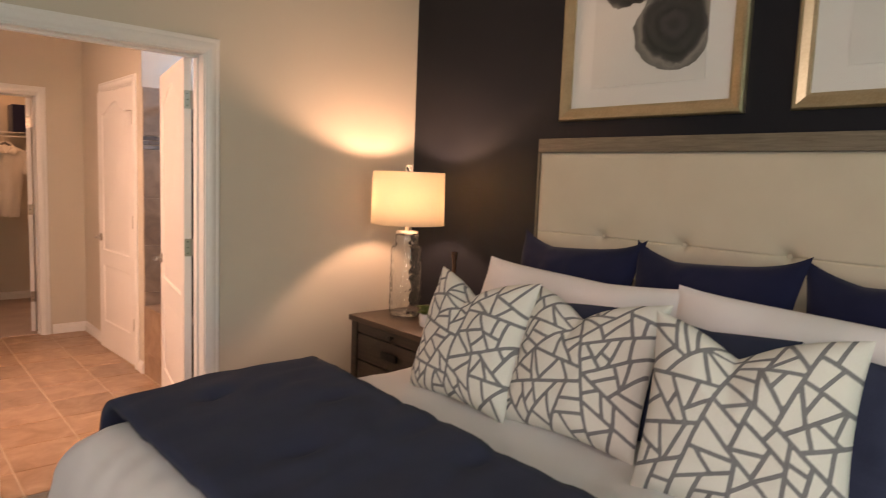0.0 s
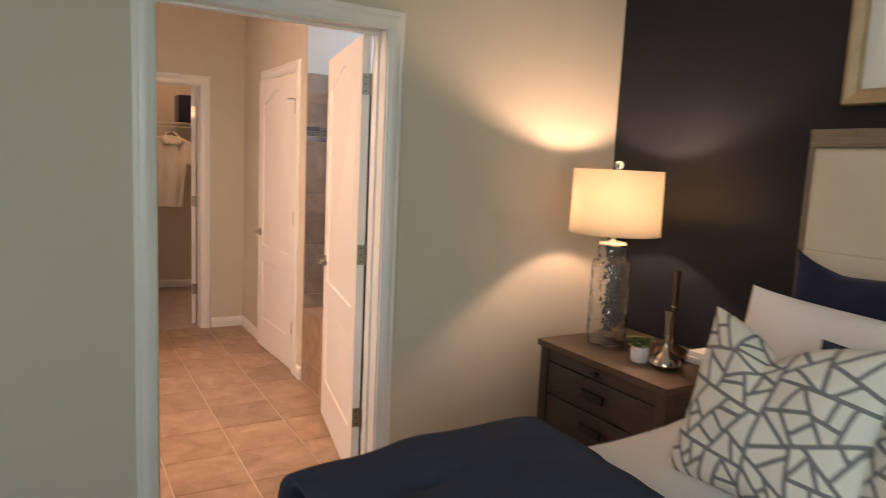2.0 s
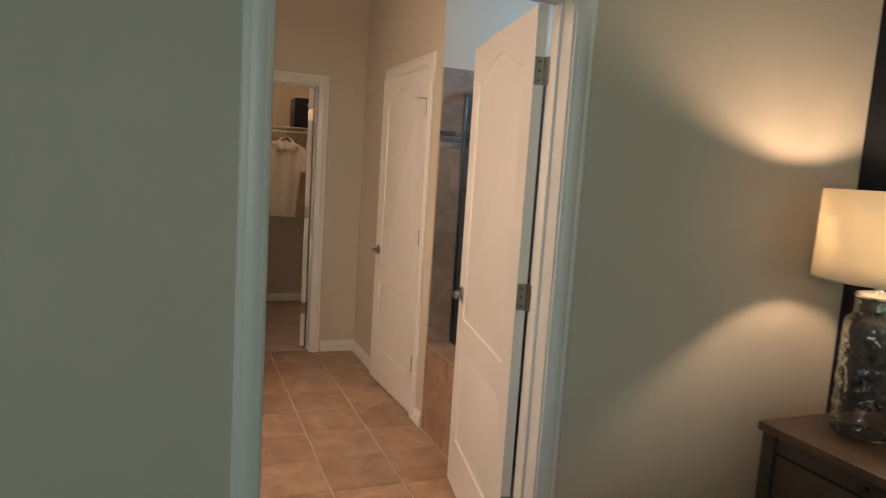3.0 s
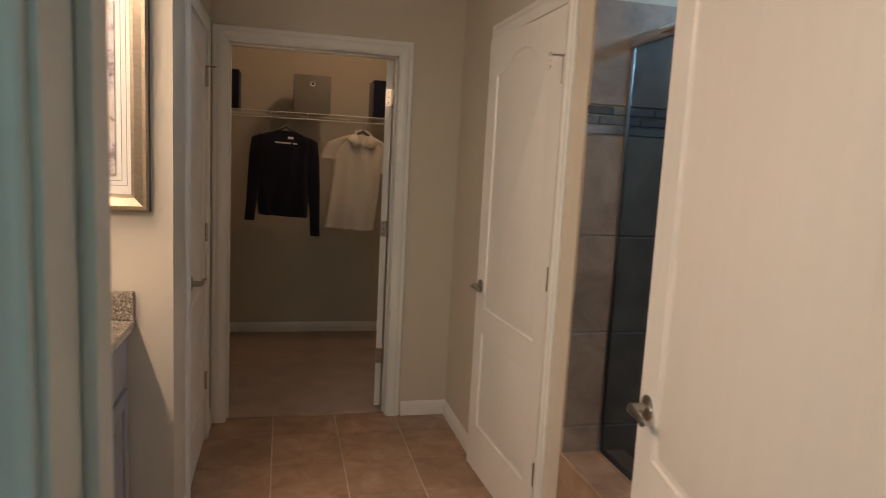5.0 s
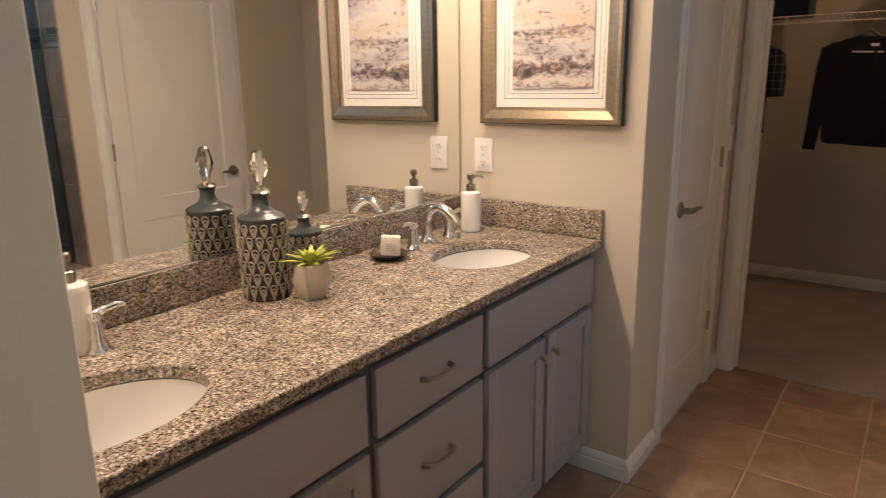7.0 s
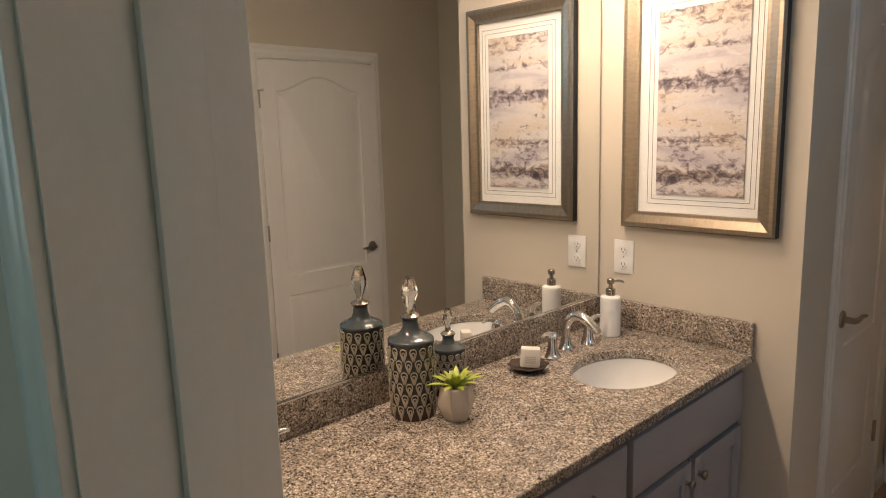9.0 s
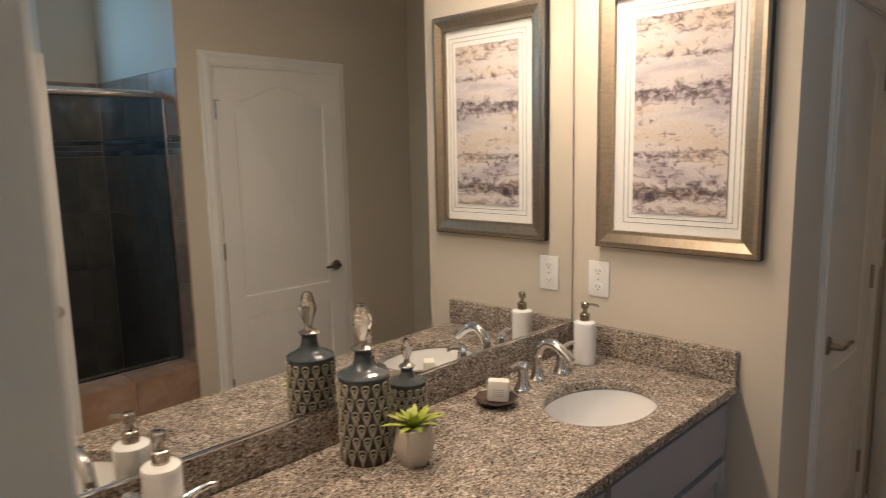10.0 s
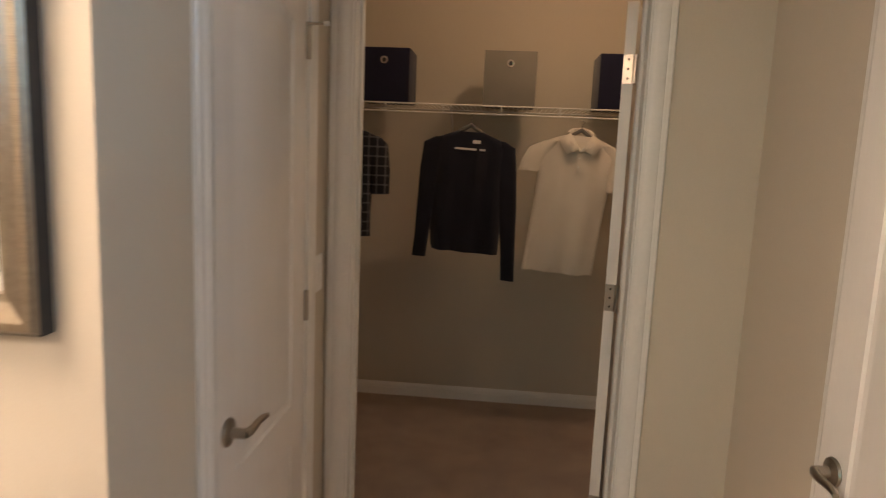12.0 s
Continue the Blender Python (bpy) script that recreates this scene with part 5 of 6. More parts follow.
def bar_pull(parent, x, y, z, half=0.055):
    return part("pull", tube([(x, y - half, z), (x + 0.018, y - half * 0.93, z + 0.001), (x + 0.027, y - half * 0.6, z + 0.002), (x + 0.029, y, z + 0.002), (x + 0.027, y + half * 0.6, z + 0.002), (x + 0.018, y + half * 0.93, z + 0.001), (x, y + half, z)], [0.008, 0.006, 0.005, 0.005, 0.005, 0.006, 0.008], 10), M_NICKEL, parent, "satin nickel arched pull")


FX = 0.560


def cabinet_body(y0, y1, label):
    c = thing("vanity_cabinet", pose(0, 0, 0), label, "cabinet", "vanity cabinets")
    # body and toe kick carry the gap shade in their colour, darker than the fronts
    part("carcass", boxes((VAN_X + 0.004, y0, 0.10, FX, y1, CZ - 0.17), (VAN_X + 0.004, y0, CZ - 0.17, VAN_X + 0.04, y1, CZ - 0.002), (FX - 0.02, y0, CZ - 0.17, FX, y1, CZ - 0.002)), GAP_SHADE_AND_LINE, c)
    part("toe_kick", boxes((VAN_X + 0.004, y0, 0, FX - 0.07, y1, 0.099)), GAP_SHADE_AND_LINE, c)
    return c


def slab_front(parent, name, y0, y1, z0, z1):
    return part(name, boxes((FX + 0.001, y0, z0, FX + 0.020, y1, z1), bevel=0.003), CABINET, parent)


def shaker_door(parent, y0, y1, z0, z1):
    st = 0.052
    d = part("cabinet_door", boxes((FX + 0.001, y0 + st, z0 + st, FX + 0.011, y1 - st, z1 - st)), CABINET, parent)
    for ya in (y0, y1 - st):
        part("stile", boxes((FX + 0.001, ya, z0, FX + 0.020, ya + st, z1), bevel=0.0015), CABINET, d)
    for za in (z0, z1 - st):
        part("rail", boxes((FX + 0.001, y0 + st, za, FX + 0.020, y1 - st, za + st), bevel=0.0015), CABINET, d)
    return d


U = ((VY0 + 0.004, 5.603), (5.605, 6.052), (6.054, VY1 - 0.004))
for k in (0, 2):
    y0, y1 = U[k]
    c = cabinet_body(y0, y1, "grey painted vanity sink cabinet with two shaker doors")
    slab_front(c, "false_drawer_front", y0 + 0.014, y1 - 0.014, 0.660, 0.822)
    mid = (y0 + y1) / 2
    d = shaker_door(c, y0 + 0.014, mid - 0.012, 0.118, 0.640)
    knob(d, FX + 0.020, mid - 0.040, 0.584)
    d = shaker_door(c, mid + 0.012, y1 - 0.014, 0.118, 0.640)
    knob(d, FX + 0.020, mid + 0.040, 0.584)
y0, y1 = U[1]
c = cabinet_body(y0, y1, "grey painted vanity drawer cabinet with arched nickel pulls")
for z0, z1 in ((0.660, 0.822), (0.400, 0.640), (0.118, 0.380)):
    d = slab_front(c, "drawer", y0 + 0.014, y1 - 0.014, z0, z1)
    bar_pull(d, FX + 0.020, (y0 + y1) / 2, (z0 + z1) / 2)

mirror = tagged(part("mirror", boxes((-0.003, VY0 + 0.02 - VY1, 0.990, 0.003, -0.012, 2.13)), MIRROR), "large frameless wall mirror over the vanity", "mirror")
mirror.matrix_basis = pose(VAN_X + 0.005, VY1, 0, 0, 0, 0.82)
part("bottom_channel", boxes((-0.003, VY0 + 0.02 - VY1, 0.9835, 0.009, -0.012, 0.9895), bevel=0.001), M_CHROME, mirror, "polished metal edge channel")


def vanity_light(cy):
    v = thing("vanity_light", pose(VAN_X, cy, 2.33), "three-light chrome vanity bar with lit frosted glass shades", "wall lamp", "lamps over the vanity")
    part("backplate", boxes((0, -0.29, -0.03, 0.018, 0.29, 0.03), bevel=0.006), M_CHROME, v)
    for dy in (-0.19, 0, 0.19):
        part("arm", tube([(0.01, dy, 0), (0.10, dy, 0.004), (0.135, dy, 0.03), (0.138, dy, 0.062)], 0.008, 10), M_CHROME, v)
        s = part("glass_shade", lathe([(0.026, 0.05), (0.032, 0.045), (0.046, 0.0), (0.055, -0.05)], 28, cap=False), LIT_GLASS, v, "lit frosted glass shade", at=pose(0.138, dy, 0.015))
        thick(s, 0.003)
    return v


for cy in (5.17, 6.27):
    vanity_light(cy)



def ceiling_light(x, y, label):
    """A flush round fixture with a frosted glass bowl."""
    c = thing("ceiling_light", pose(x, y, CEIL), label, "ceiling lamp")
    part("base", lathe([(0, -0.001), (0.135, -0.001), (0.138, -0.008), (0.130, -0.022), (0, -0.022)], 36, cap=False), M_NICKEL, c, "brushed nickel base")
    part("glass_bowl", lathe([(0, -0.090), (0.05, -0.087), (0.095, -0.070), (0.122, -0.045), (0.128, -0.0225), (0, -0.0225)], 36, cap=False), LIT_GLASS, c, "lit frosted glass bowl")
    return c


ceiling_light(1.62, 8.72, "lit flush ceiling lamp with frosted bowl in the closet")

# framed watercolour and outlet on the wall at the vanity's end
pic = picture(pose(0.125, ART_Y - 0.002, 1.265), 0.530, 0.842, 0.056, 0.038, PEWTER, "abstract violet and sand watercolour in a brushed silver frame", "", SLOT)
part("print", boxes((-0.15, -0.001, -0.302, 0.15, 0.001, 0.302)), WATERCOLOUR, pic, "abstract watercolour print", at=pose(0.274, -0.013, 0.420))
for off in (0.018, 0.034):
    a, b, c_, d_ = 0.274 - 0.15 - off, 0.274 + 0.15 + off, 0.118 - off, 0.722 + off
    t = 0.0008
    part("mat_line", boxes((a, -0.0108, c_, b, -0.0102, c_ + 2 * t), (a, -0.0108, d_, b, -0.0102, d_ + 2 * t), (a, -0.0108, c_, a + 2 * t, -0.0102, d_), (b, -0.0108, c_, b + 2 * t, -0.0102, d_)), GAP_SHADE_AND_LINE, pic, "thin ruled line")


def outlet(at):
    o = thing("wall_outlet", pose(*at), "white double power outlet with a plain cover plate", "outlet")
    part("cover_plate", boxes((-0.040, -0.006, -0.062, 0.040, 0, 0.062), bevel=0.003), PLASTIC, o)
    for dz in (-0.027, 0.027):
        r = part("receptacle", lathe([(0, 0), (0.017, 0), (0.0165, 0.0025), (0, 0.0025)], 24, cap=False, sy=0.9), PLASTIC, o, at=pose(0, -0.006, dz, 90))
        part("slot", boxes((-0.0075, -0.003, 0.0026, -0.0055, 0.006, 0.0030), (0.0055, -0.002, 0.0026, 0.0075, 0.006, 0.0030), (-0.002, -0.010, 0.0026, 0.002, -0.006, 0.0030)), SLOT, r)
    part("screw", lathe([(0, 0), (0.003, 0), (0.003, 0.001), (0, 0.001)], 10, cap=False), M_NICKEL, o, at=pose(0, -0.006, 0, 90))
    return o


outlet((0.122, ART_Y, 1.145))
sw_ = thing("light_switch", pose(LINEN_X, 7.885, 1.15, 0, 0, 90), "white rocker light switch beside the closet doorway", "switch")
part("cover_plate", boxes((-0.036, -0.006, -0.058, 0.036, 0, 0.058), bevel=0.003), PLASTIC, sw_)
part("rocker", boxes((-0.016, -0.010, -0.033, 0.016, -0.006, 0.033), bevel=0.002), PLASTIC, sw_)


# bottles, plant, soap, dispensers
def row_profile(r, z0, z1, rows):
    """A cylinder in stepped rows, each flaring a little to its upper edge."""
    p = (z1 - z0) / rows
    prof = []
    for k in range(rows):
        z = z0 + p * k
        prof += [(r * 0.965, z), (r * 0.985, z + 0.35 * p), (r, z + 0.72 * p), (r * 0.99, z + 0.93 * p)]
    return prof


def teardrop_rows(r, z0, z1, cols, rows):
    """Rows of raised drops round a cylinder, one in the other, each row set off by half a drop."""
    bm = bmesh.new()
    p, cw = (z1 - z0) / rows, 2 * math.pi / cols

    def at(i, j, u, v):
        a = cw * (i + 0.5 * u)
        q = r * (0.972 + 0.030 * min(1.0, v * 1.3)) + 0.0004
        return (q * math.cos(a), q * math.sin(a), z0 + p * (j + v))

    for i in range(cols):
        for j in range(rows):
            k = i + 0.5 * (j % 2)
            for wide, low, high, rad in ((1.0, -0.42, 0.96, 0.0017), (0.46, 0.02, 0.66, 0.0017)):
                loop = []
                for q in range(15):
                    w = 2 * math.pi * q / 14
                    lean = (0.5 - 0.5 * math.cos(w)) ** 0.75
                    loop.append(at(k, j, wide * math.sin(w) * lean ** 1.3, low + (high - low) * lean))
                tube(loop, rad, 5, bm, cap=False)
    return bm


def decanter(at, s, label, wide=1.0):
    d = thing("decanter", pose(*at), label, "bottle", "ceramic decanters on the vanity")
    r, h = 0.0625 * s * wide, 0.205 * s
    part("body", lathe([(0, 0), (r * 0.94, 0), (r * 0.98, 0.004), (r * 0.965, 0.010)] + row_profile(r, 0.012, h, 6) + [(r * 0.96, h + 0.001)], 48, cap=False), GLAZE, d, "grey-brown glaze in stepped rows")
    part("raised_pattern", teardrop_rows(r, 0.012, h - 0.004, 15, 6), GLAZE_PALE, d, "pale raised teardrop pattern")
    n = h + 0.066 * s
    part("shoulder", lathe([(r * 0.96, h), (r * 1.0, h + 0.003), (r * 0.99, h + 0.007), (r * 0.88, h + 0.013 * s), (r * 0.62, h + 0.020 * s), (r * 0.44, h + 0.027 * s), (r * 0.35, h + 0.040 * s), (r * 0.32, n - 0.008), (r * 0.38, n - 0.002), (r * 0.36, n), (r * 0.2, n)], 40, cap=False), GLAZE_TOP, d, "glossy teal-grey glaze")
    part("collar", lathe([(0, 0), (r * 0.42, 0), (r * 0.45, 0.003), (r * 0.34, 0.008), (r * 0.17, 0.012), (r * 0.15, 0.020), (0, 0.020)], 24, cap=False, at=(0, 0, n)), SILVER, d, "silver collar")
    part("stopper", lathe([(0, 0), (0.010 * s, 0.0), (0.012 * s, 0.010 * s), (0.0245 * s, 0.044 * s), (0.0225 * s, 0.056 * s), (0.014 * s, 0.084 * s), (0.008 * s, 0.090 * s), (0, 0.090 * s)], 7, cap=False, at=(0, 0, n + 0.019)), CRYSTAL, d, "faceted crystal stopper", smooth=False)
    return d


decanter((0.140, 5.708, CT), 0.97, "tall dark teardrop-patterned ceramic decanter with a crystal stopper")
decanter((0.108, 5.872, CT), 0.63, "small dark ceramic decanter with a crystal stopper", 1.22)

pl = thing("potted_succulent", pose(0.248, 5.762, CT), "yellow-green succulent in a faceted stone-coloured pot", "plant")
part("pot", lathe([(0, 0), (0.030, 0), (0.034, 0.004), (0.050, 0.045), (0.042, 0.088), (0.038, 0.090), (0.036, 0.080), (0, 0.078)], 6, cap=False), POT, pl, "faceted matte pot")
part("leaves", rosette(bmesh.new(), 10, 0.080, 0.0090, 0.62, 0.082, 5, 0.30, 3), LEAF, pl, "pointed yellow-green leaves")

dish = thing("soap_dish", pose(0.160, 6.160, CT), "small dark scalloped soap dish", "soap dish")
bm = lathe([(0, 0.0), (0.030, 0.0), (0.034, 0.004), (0.052, 0.010), (0.062, 0.020), (0.058, 0.020), (0.045, 0.012), (0, 0.008)], 32, cap=False)
for v in bm.verts:
    a = math.atan2(v.co.y, v.co.x)
    k = 1 + 0.06 * math.cos(8 * a) * (math.hypot(v.co.x, v.co.y) / 0.06)
    v.co.x *= k
    v.co.y *= k
part("dish", bm, HORN, dish)
sb = part("soap_bar", boxes((-0.030, -0.018, 0, 0.030, 0.018, 0.060), bevel=0.007), SOAP)
sb.matrix_basis = pose(0.163, 6.163, CT + 0.0118, 0, 4, 42)
tagged(sb, "ivory soap bar standing on its edge in the dish", "soap")
for k in range(4):
    part("embossed_line", boxes((-0.016, -0.0186, 0.016 + 0.006 * k, 0.016, -0.0178, 0.0185 + 0.006 * k)), POT, sb)


def dispenser(at, rz):
    d = thing("soap_dispenser", pose(*at, 0, 0, rz), "white ribbed ceramic soap dispenser with a brushed metal pump", "soap dispenser", "soap dispensers on the vanity")
    prof = [(0, 0), (0.034, 0), (0.036, 0.003)]
    for k in range(9):
        z = 0.006 + k * 0.0145
        prof += [(0.0365, z), (0.0362, z + 0.0025), (0.0365, z + 0.005), (0.0368, z + 0.010)]
    prof += [(0.0355, 0.140), (0.030, 0.144), (0.016, 0.146), (0.016, 0.148), (0, 0.148)]
    part("bottle", lathe(prof, 40, cap=False), PORCELAIN, d)
    part("pump_collar", lathe([(0, 0.146), (0.017, 0.146), (0.017, 0.168), (0.014, 0.171), (0.008, 0.173), (0.007, 0.186), (0.013, 0.188), (0.013, 0.204), (0.010, 0.207), (0, 0.208)], 24, cap=False), SILVER, d, "brushed nickel pump")
    part("spout", tube([(0, 0, 0.198), (0.025, 0, 0.199), (0.040, 0, 0.196), (0.044, 0, 0.190)], [0.006, 0.0052, 0.0045, 0.004], 10), M_NICKEL, d)
    return d


dispenser((0.150, 6.632, CT), 38)
dispenser((0.110, 5.245, CT), -30)


# ---------------------------------------------------------------- shower
KX0, KX1, KY0, KZ = WC_X, 2.30, 5.60, 0.50
GX = 2.198
knee = setting("shower_knee_wall", boxes((KX0 + 0.008, KY0 + 0.008, 0, KX1 - 0.008, SHOWER_Y - 0.001, KZ - 0.008)), M_GROUT, "low tiled shower wall under the glass", "wall")
shower = thing("shower_enclosure", pose(0, 0, 0), "framed grey-tinted glass shower enclosure with brushed metal rails", "shower")
part("fixed_pane", boxes((GX - 0.003, KY0 + 0.02, KZ + 0.012, GX + 0.003, SHOWER_Y - 0.02, 1.885)), SHOWER_PANE, shower, "grey-tinted glass pane").visible_shadow = False
part("door_pane", boxes((GX - 0.003, 4.90, 0.10, GX + 0.003, KY0 - 0.02, 1.885)), SHOWER_PANE, shower, "grey-tinted glass door pane").visible_shadow = False
part("top_rail", tube([(GX, BATH_Y0 + 0.01, 1.903), (GX, SHOWER_Y - 0.012, 1.903)], 0.021, 16), M_CHROME, shower, "polished metal header rail")
part("sill_rail", boxes((GX - 0.014, KY0, KZ + 0.001, GX + 0.014, SHOWER_Y - 0.012, KZ + 0.014), bevel=0.002), M_CHROME, shower)
part("wall_channel", boxes((GX - 0.007, SHOWER_Y - 0.022, KZ + 0.014, GX + 0.007, SHOWER_Y - 0.012, 1.885), bevel=0.001), M_NICKEL, shower)
part("corner_post", boxes((GX - 0.018, KY0 - 0.018, 0.03, GX + 0.018, KY0 + 0.02, 1.885), bevel=0.004), M_CHROME, shower)
part("hinge_post", boxes((GX - 0.014, BATH_Y0 + 0.012, 0.03, GX + 0.014, BATH_Y0 + 0.045, 1.885), bevel=0.004), M_CHROME, shower)
part("door_handle", tube([(GX - 0.004, KY0 - 0.07, 0.95), (GX - 0.05, KY0 - 0.07, 0.95), (GX - 0.05, KY0 - 0.07, 1.20), (GX - 0.004, KY0 - 0.07, 1.20)], 0.009, 10), M_CHROME, shower)
setting("shower_curb", boxes((KX0 + 0.06, BATH_Y0 + 0.002, 0, KX1, KY0 + 0.006, 0.09)), FLOOR_TILE, "low tiled shower curb", "curb")
setting("shower_floor", boxes((KX1, BATH_Y0 + 0.002, -0.003, SHOWER_X1 - 0.002, SHOWER_Y - 0.002, 0.02)), SHOWER_TILE, "tiled shower floor", "floor")
# high window over the shower
win = tagged(thing("window_1", pose(SHOWER_X1, SW[0], SW[2]), "small high white-framed window over the shower", "window"), kind="structure")
ww, wh = SW[1] - SW[0], SW[3] - SW[2]
part("window_frame", boxes((0.03, 0, 0, 0.09, 0.04, wh), (0.03, ww - 0.04, 0, 0.09, ww, wh), (0.03, 0.04, 0, 0.09, ww - 0.04, 0.04), (0.03, 0.04, wh - 0.04, 0.09, ww - 0.04, wh)), M_TRIM, win)
part("window_casing", boxes((-0.015, -0.06, -0.06, -0.002, 0, wh + 0.06), (-0.015, ww, -0.06, -0.002, ww + 0.06, wh + 0.06), (-0.015, 0, wh, -0.002, ww, wh + 0.06), (-0.02, 0, -0.06, -0.002, ww, 0)), M_TRIM, win)
for name, (wx0, wx1, wz0, wz1), m, span in (("window_2", W1, pose(W1[0], BED_Y0, W1[2], 0, 0, 0), W1[1] - W1[0]), ("window_3", W2, pose(BED_X0, W2[0], W2[2], 0, 0, 90), W2[1] - W2[0])):
    wi = tagged(thing(name, m, "tall white-framed bedroom window", "window"), kind="structure")
    hh, s_ = wz1 - wz0, (1 if name == "window_3" else -1)
    ya, yb = sorted((s_ * 0.04, s_ * 0.10))
    part("window_frame", boxes((0, ya, 0, 0.06, yb, hh), (span - 0.06, ya, 0, span, yb, hh), (0.06, ya, 0, span - 0.06, yb, 0.06), (0.06, ya, hh - 0.06, span - 0.06, yb, hh), (0.06, ya, hh / 2 - 0.025, span - 0.06, yb, hh / 2 + 0.025)), M_TRIM, wi)
ground = setting("ground", boxes((-60, -60, -0.6, 60, 70, -0.5)), mat("lawn", (0.06, 0.10, 0.03), (0.04, 0.07, 0.02), 0.95, scale=20, big=0.4, bump=0.5), "green lawn outside the windows", "ground")


# ---------------------------------------------------------------- closet
SHY, SHZ = 9.352, 1.775
shelf = thing("wire_shelf", pose(0, 0, 0), "white coated wire closet shelf with a hang rail lip", "shelf")
part("front_rail", tube([(CLO_X0 + 0.005, SHY, SHZ), (CLO_X1 - 0.005, SHY, SHZ)], 0.004, 8), WIRE, shelf)
part("lower_rail", tube([(CLO_X0 + 0.005, SHY - 0.004, SHZ - 0.042), (CLO_X1 - 0.005, SHY - 0.004, SHZ - 0.042)], 0.004, 8), WIRE, shelf)
part("back_rail", tube([(CLO_X0 + 0.005, CLO_Y1 - 0.01, SHZ), (CLO_X1 - 0.005, CLO_Y1 - 0.01, SHZ)], 0.004, 8), WIRE, shelf)
bm = bmesh.new()
nx = 114
for i in range(nx):
    x = CLO_X0 + 0.02 + (CLO_X1 - CLO_X0 - 0.04) * i / (nx - 1)
    tube([(x, SHY, SHZ + 0.004), (x, CLO_Y1 - 0.01, SHZ + 0.004)], 0.0014, 5, bm)
tagged(part("deck_wires", bm, WIRE, shelf), kind="stuff")
for i in range(10):
    x = CLO_X0 + 0.27 + i * 0.298
    if x < CLO_X1:
        part("lip_wire", boxes((x - 0.004, SHY - 0.006, SHZ - 0.042, x + 0.004, SHY, SHZ)), WIRE, shelf)
for x in (0.1, 1.0, 1.9):
    part("brace", tube([(x, SHY + 0.01, SHZ - 0.01), (x, CLO_Y1 - 0.004, SHZ - 0.30)], 0.005, 8), WIRE, shelf)


def cube_box(x0, material, label):
    w, h, d = 0.266, 0.272, 0.27
    b = thing("storage_box", pose(x0, SHY + 0.012, SHZ + 0.006), label, "box", "fabric boxes on the closet shelf")
    part("fabric_body", boxes((0, 0, 0, w, 0.006, h), (0, d - 0.006, 0, w, d, h), (0, 0.006, 0, 0.006, d - 0.006, h), (w - 0.006, 0.006, 0, w, d - 0.006, h), (0.006, 0.006, 0, w - 0.006, d - 0.006, 0.006), bevel=0.002), material, b)
    part("grommet", lathe([(0.010, 0), (0.019, 0.0), (0.020, 0.002), (0.018, 0.004), (0.012, 0.004), (0.010, 0.002), (0.010, 0)], 28, cap=False), M_CHROME, b, "metal ring grommet", at=pose(w / 2, 0.0, h - 0.062, 90))
    part("grommet_hole", lathe([(0, 0), (0.0105, 0), (0.0105, 0.001), (0, 0.001)], 20, cap=False), SLOT, b, at=pose(w / 2, -0.0002, h - 0.062, 90))
    return b


cube_box(0.512, NAVY_BOX, "navy fabric storage cube with a metal ring")
cube_box(1.162, GREY_BOX, "grey fabric storage cube with a metal ring")
cube_box(1.742, NAVY_BOX, "navy fabric storage cube beside the closet door")


def loft(rows, seg=28, seed=0.0, fold=0.008, cap=True, bm=None):
    """A cloth tube from rows (cx, cy, z, half width, half depth); open below."""
    bm = bm or bmesh.new()
    rings = []
    for k, (cx, cy, z, hw, hd) in enumerate(rows):
        ring = []
        for i in range(seg):
            a = 2 * math.pi * i / seg
            c, s = math.cos(a), math.sin(a)
            x = cx + hw * math.copysign(abs(c) ** 0.75, c)
            y = cy + hd * math.copysign(abs(s) ** 0.75, s)
            w = k / max(1, len(rows) - 1)
            y += fold * (0.3 + w) * (math.sin(x * 48 + seed + 2 * noise.noise(Vector((x * 5, z * 3, seed))))) + fold * noise.noise(Vector((x * 9, z * 5, seed)))
            zz = z + (0.006 * noise.noise(Vector((x * 8, 0, seed))) if k == len(rows) - 1 else 0)
            ring.append(bm.verts.new((x, y, zz)))
        rings.append(ring)
    for a, b in zip(rings, rings[1:]):
        for i in range(seg):
            bm.faces.new((a[i], a[(i + 1) % seg], b[(i + 1) % seg], b[i]))
    if cap:
        bm.faces.new(rings[0])
    return bm


def hanger(parent, x, z, half):
    h = part("hanger", tube([(x, 0, z + 0.075), (x + 0.012, 0, z + 0.088), (x + 0.002, 0, z + 0.10), (x - 0.012, 0, z + 0.09)], 0.0028, 8), M_NICKEL, parent, "grey hanger with a metal hook")
    part("hanger_body", tube([(x - half, 0, z - 0.055), (x - half * 0.5, 0, z - 0.005), (x - 0.03, 0, z + 0.03), (x, 0, z + 0.05), (x + 0.03, 0, z + 0.03), (x + half * 0.5, 0, z - 0.005), (x + half, 0, z - 0.055)], [0.006, 0.008, 0.010, 0.012, 0.010, 0.008, 0.006], 8), HANGER, h)
    part("hook_stem", tube([(x, 0, z + 0.045), (x, 0, z + 0.078)], 0.003, 8), M_NICKEL, h)
    return h


CY = SHY - 0.008
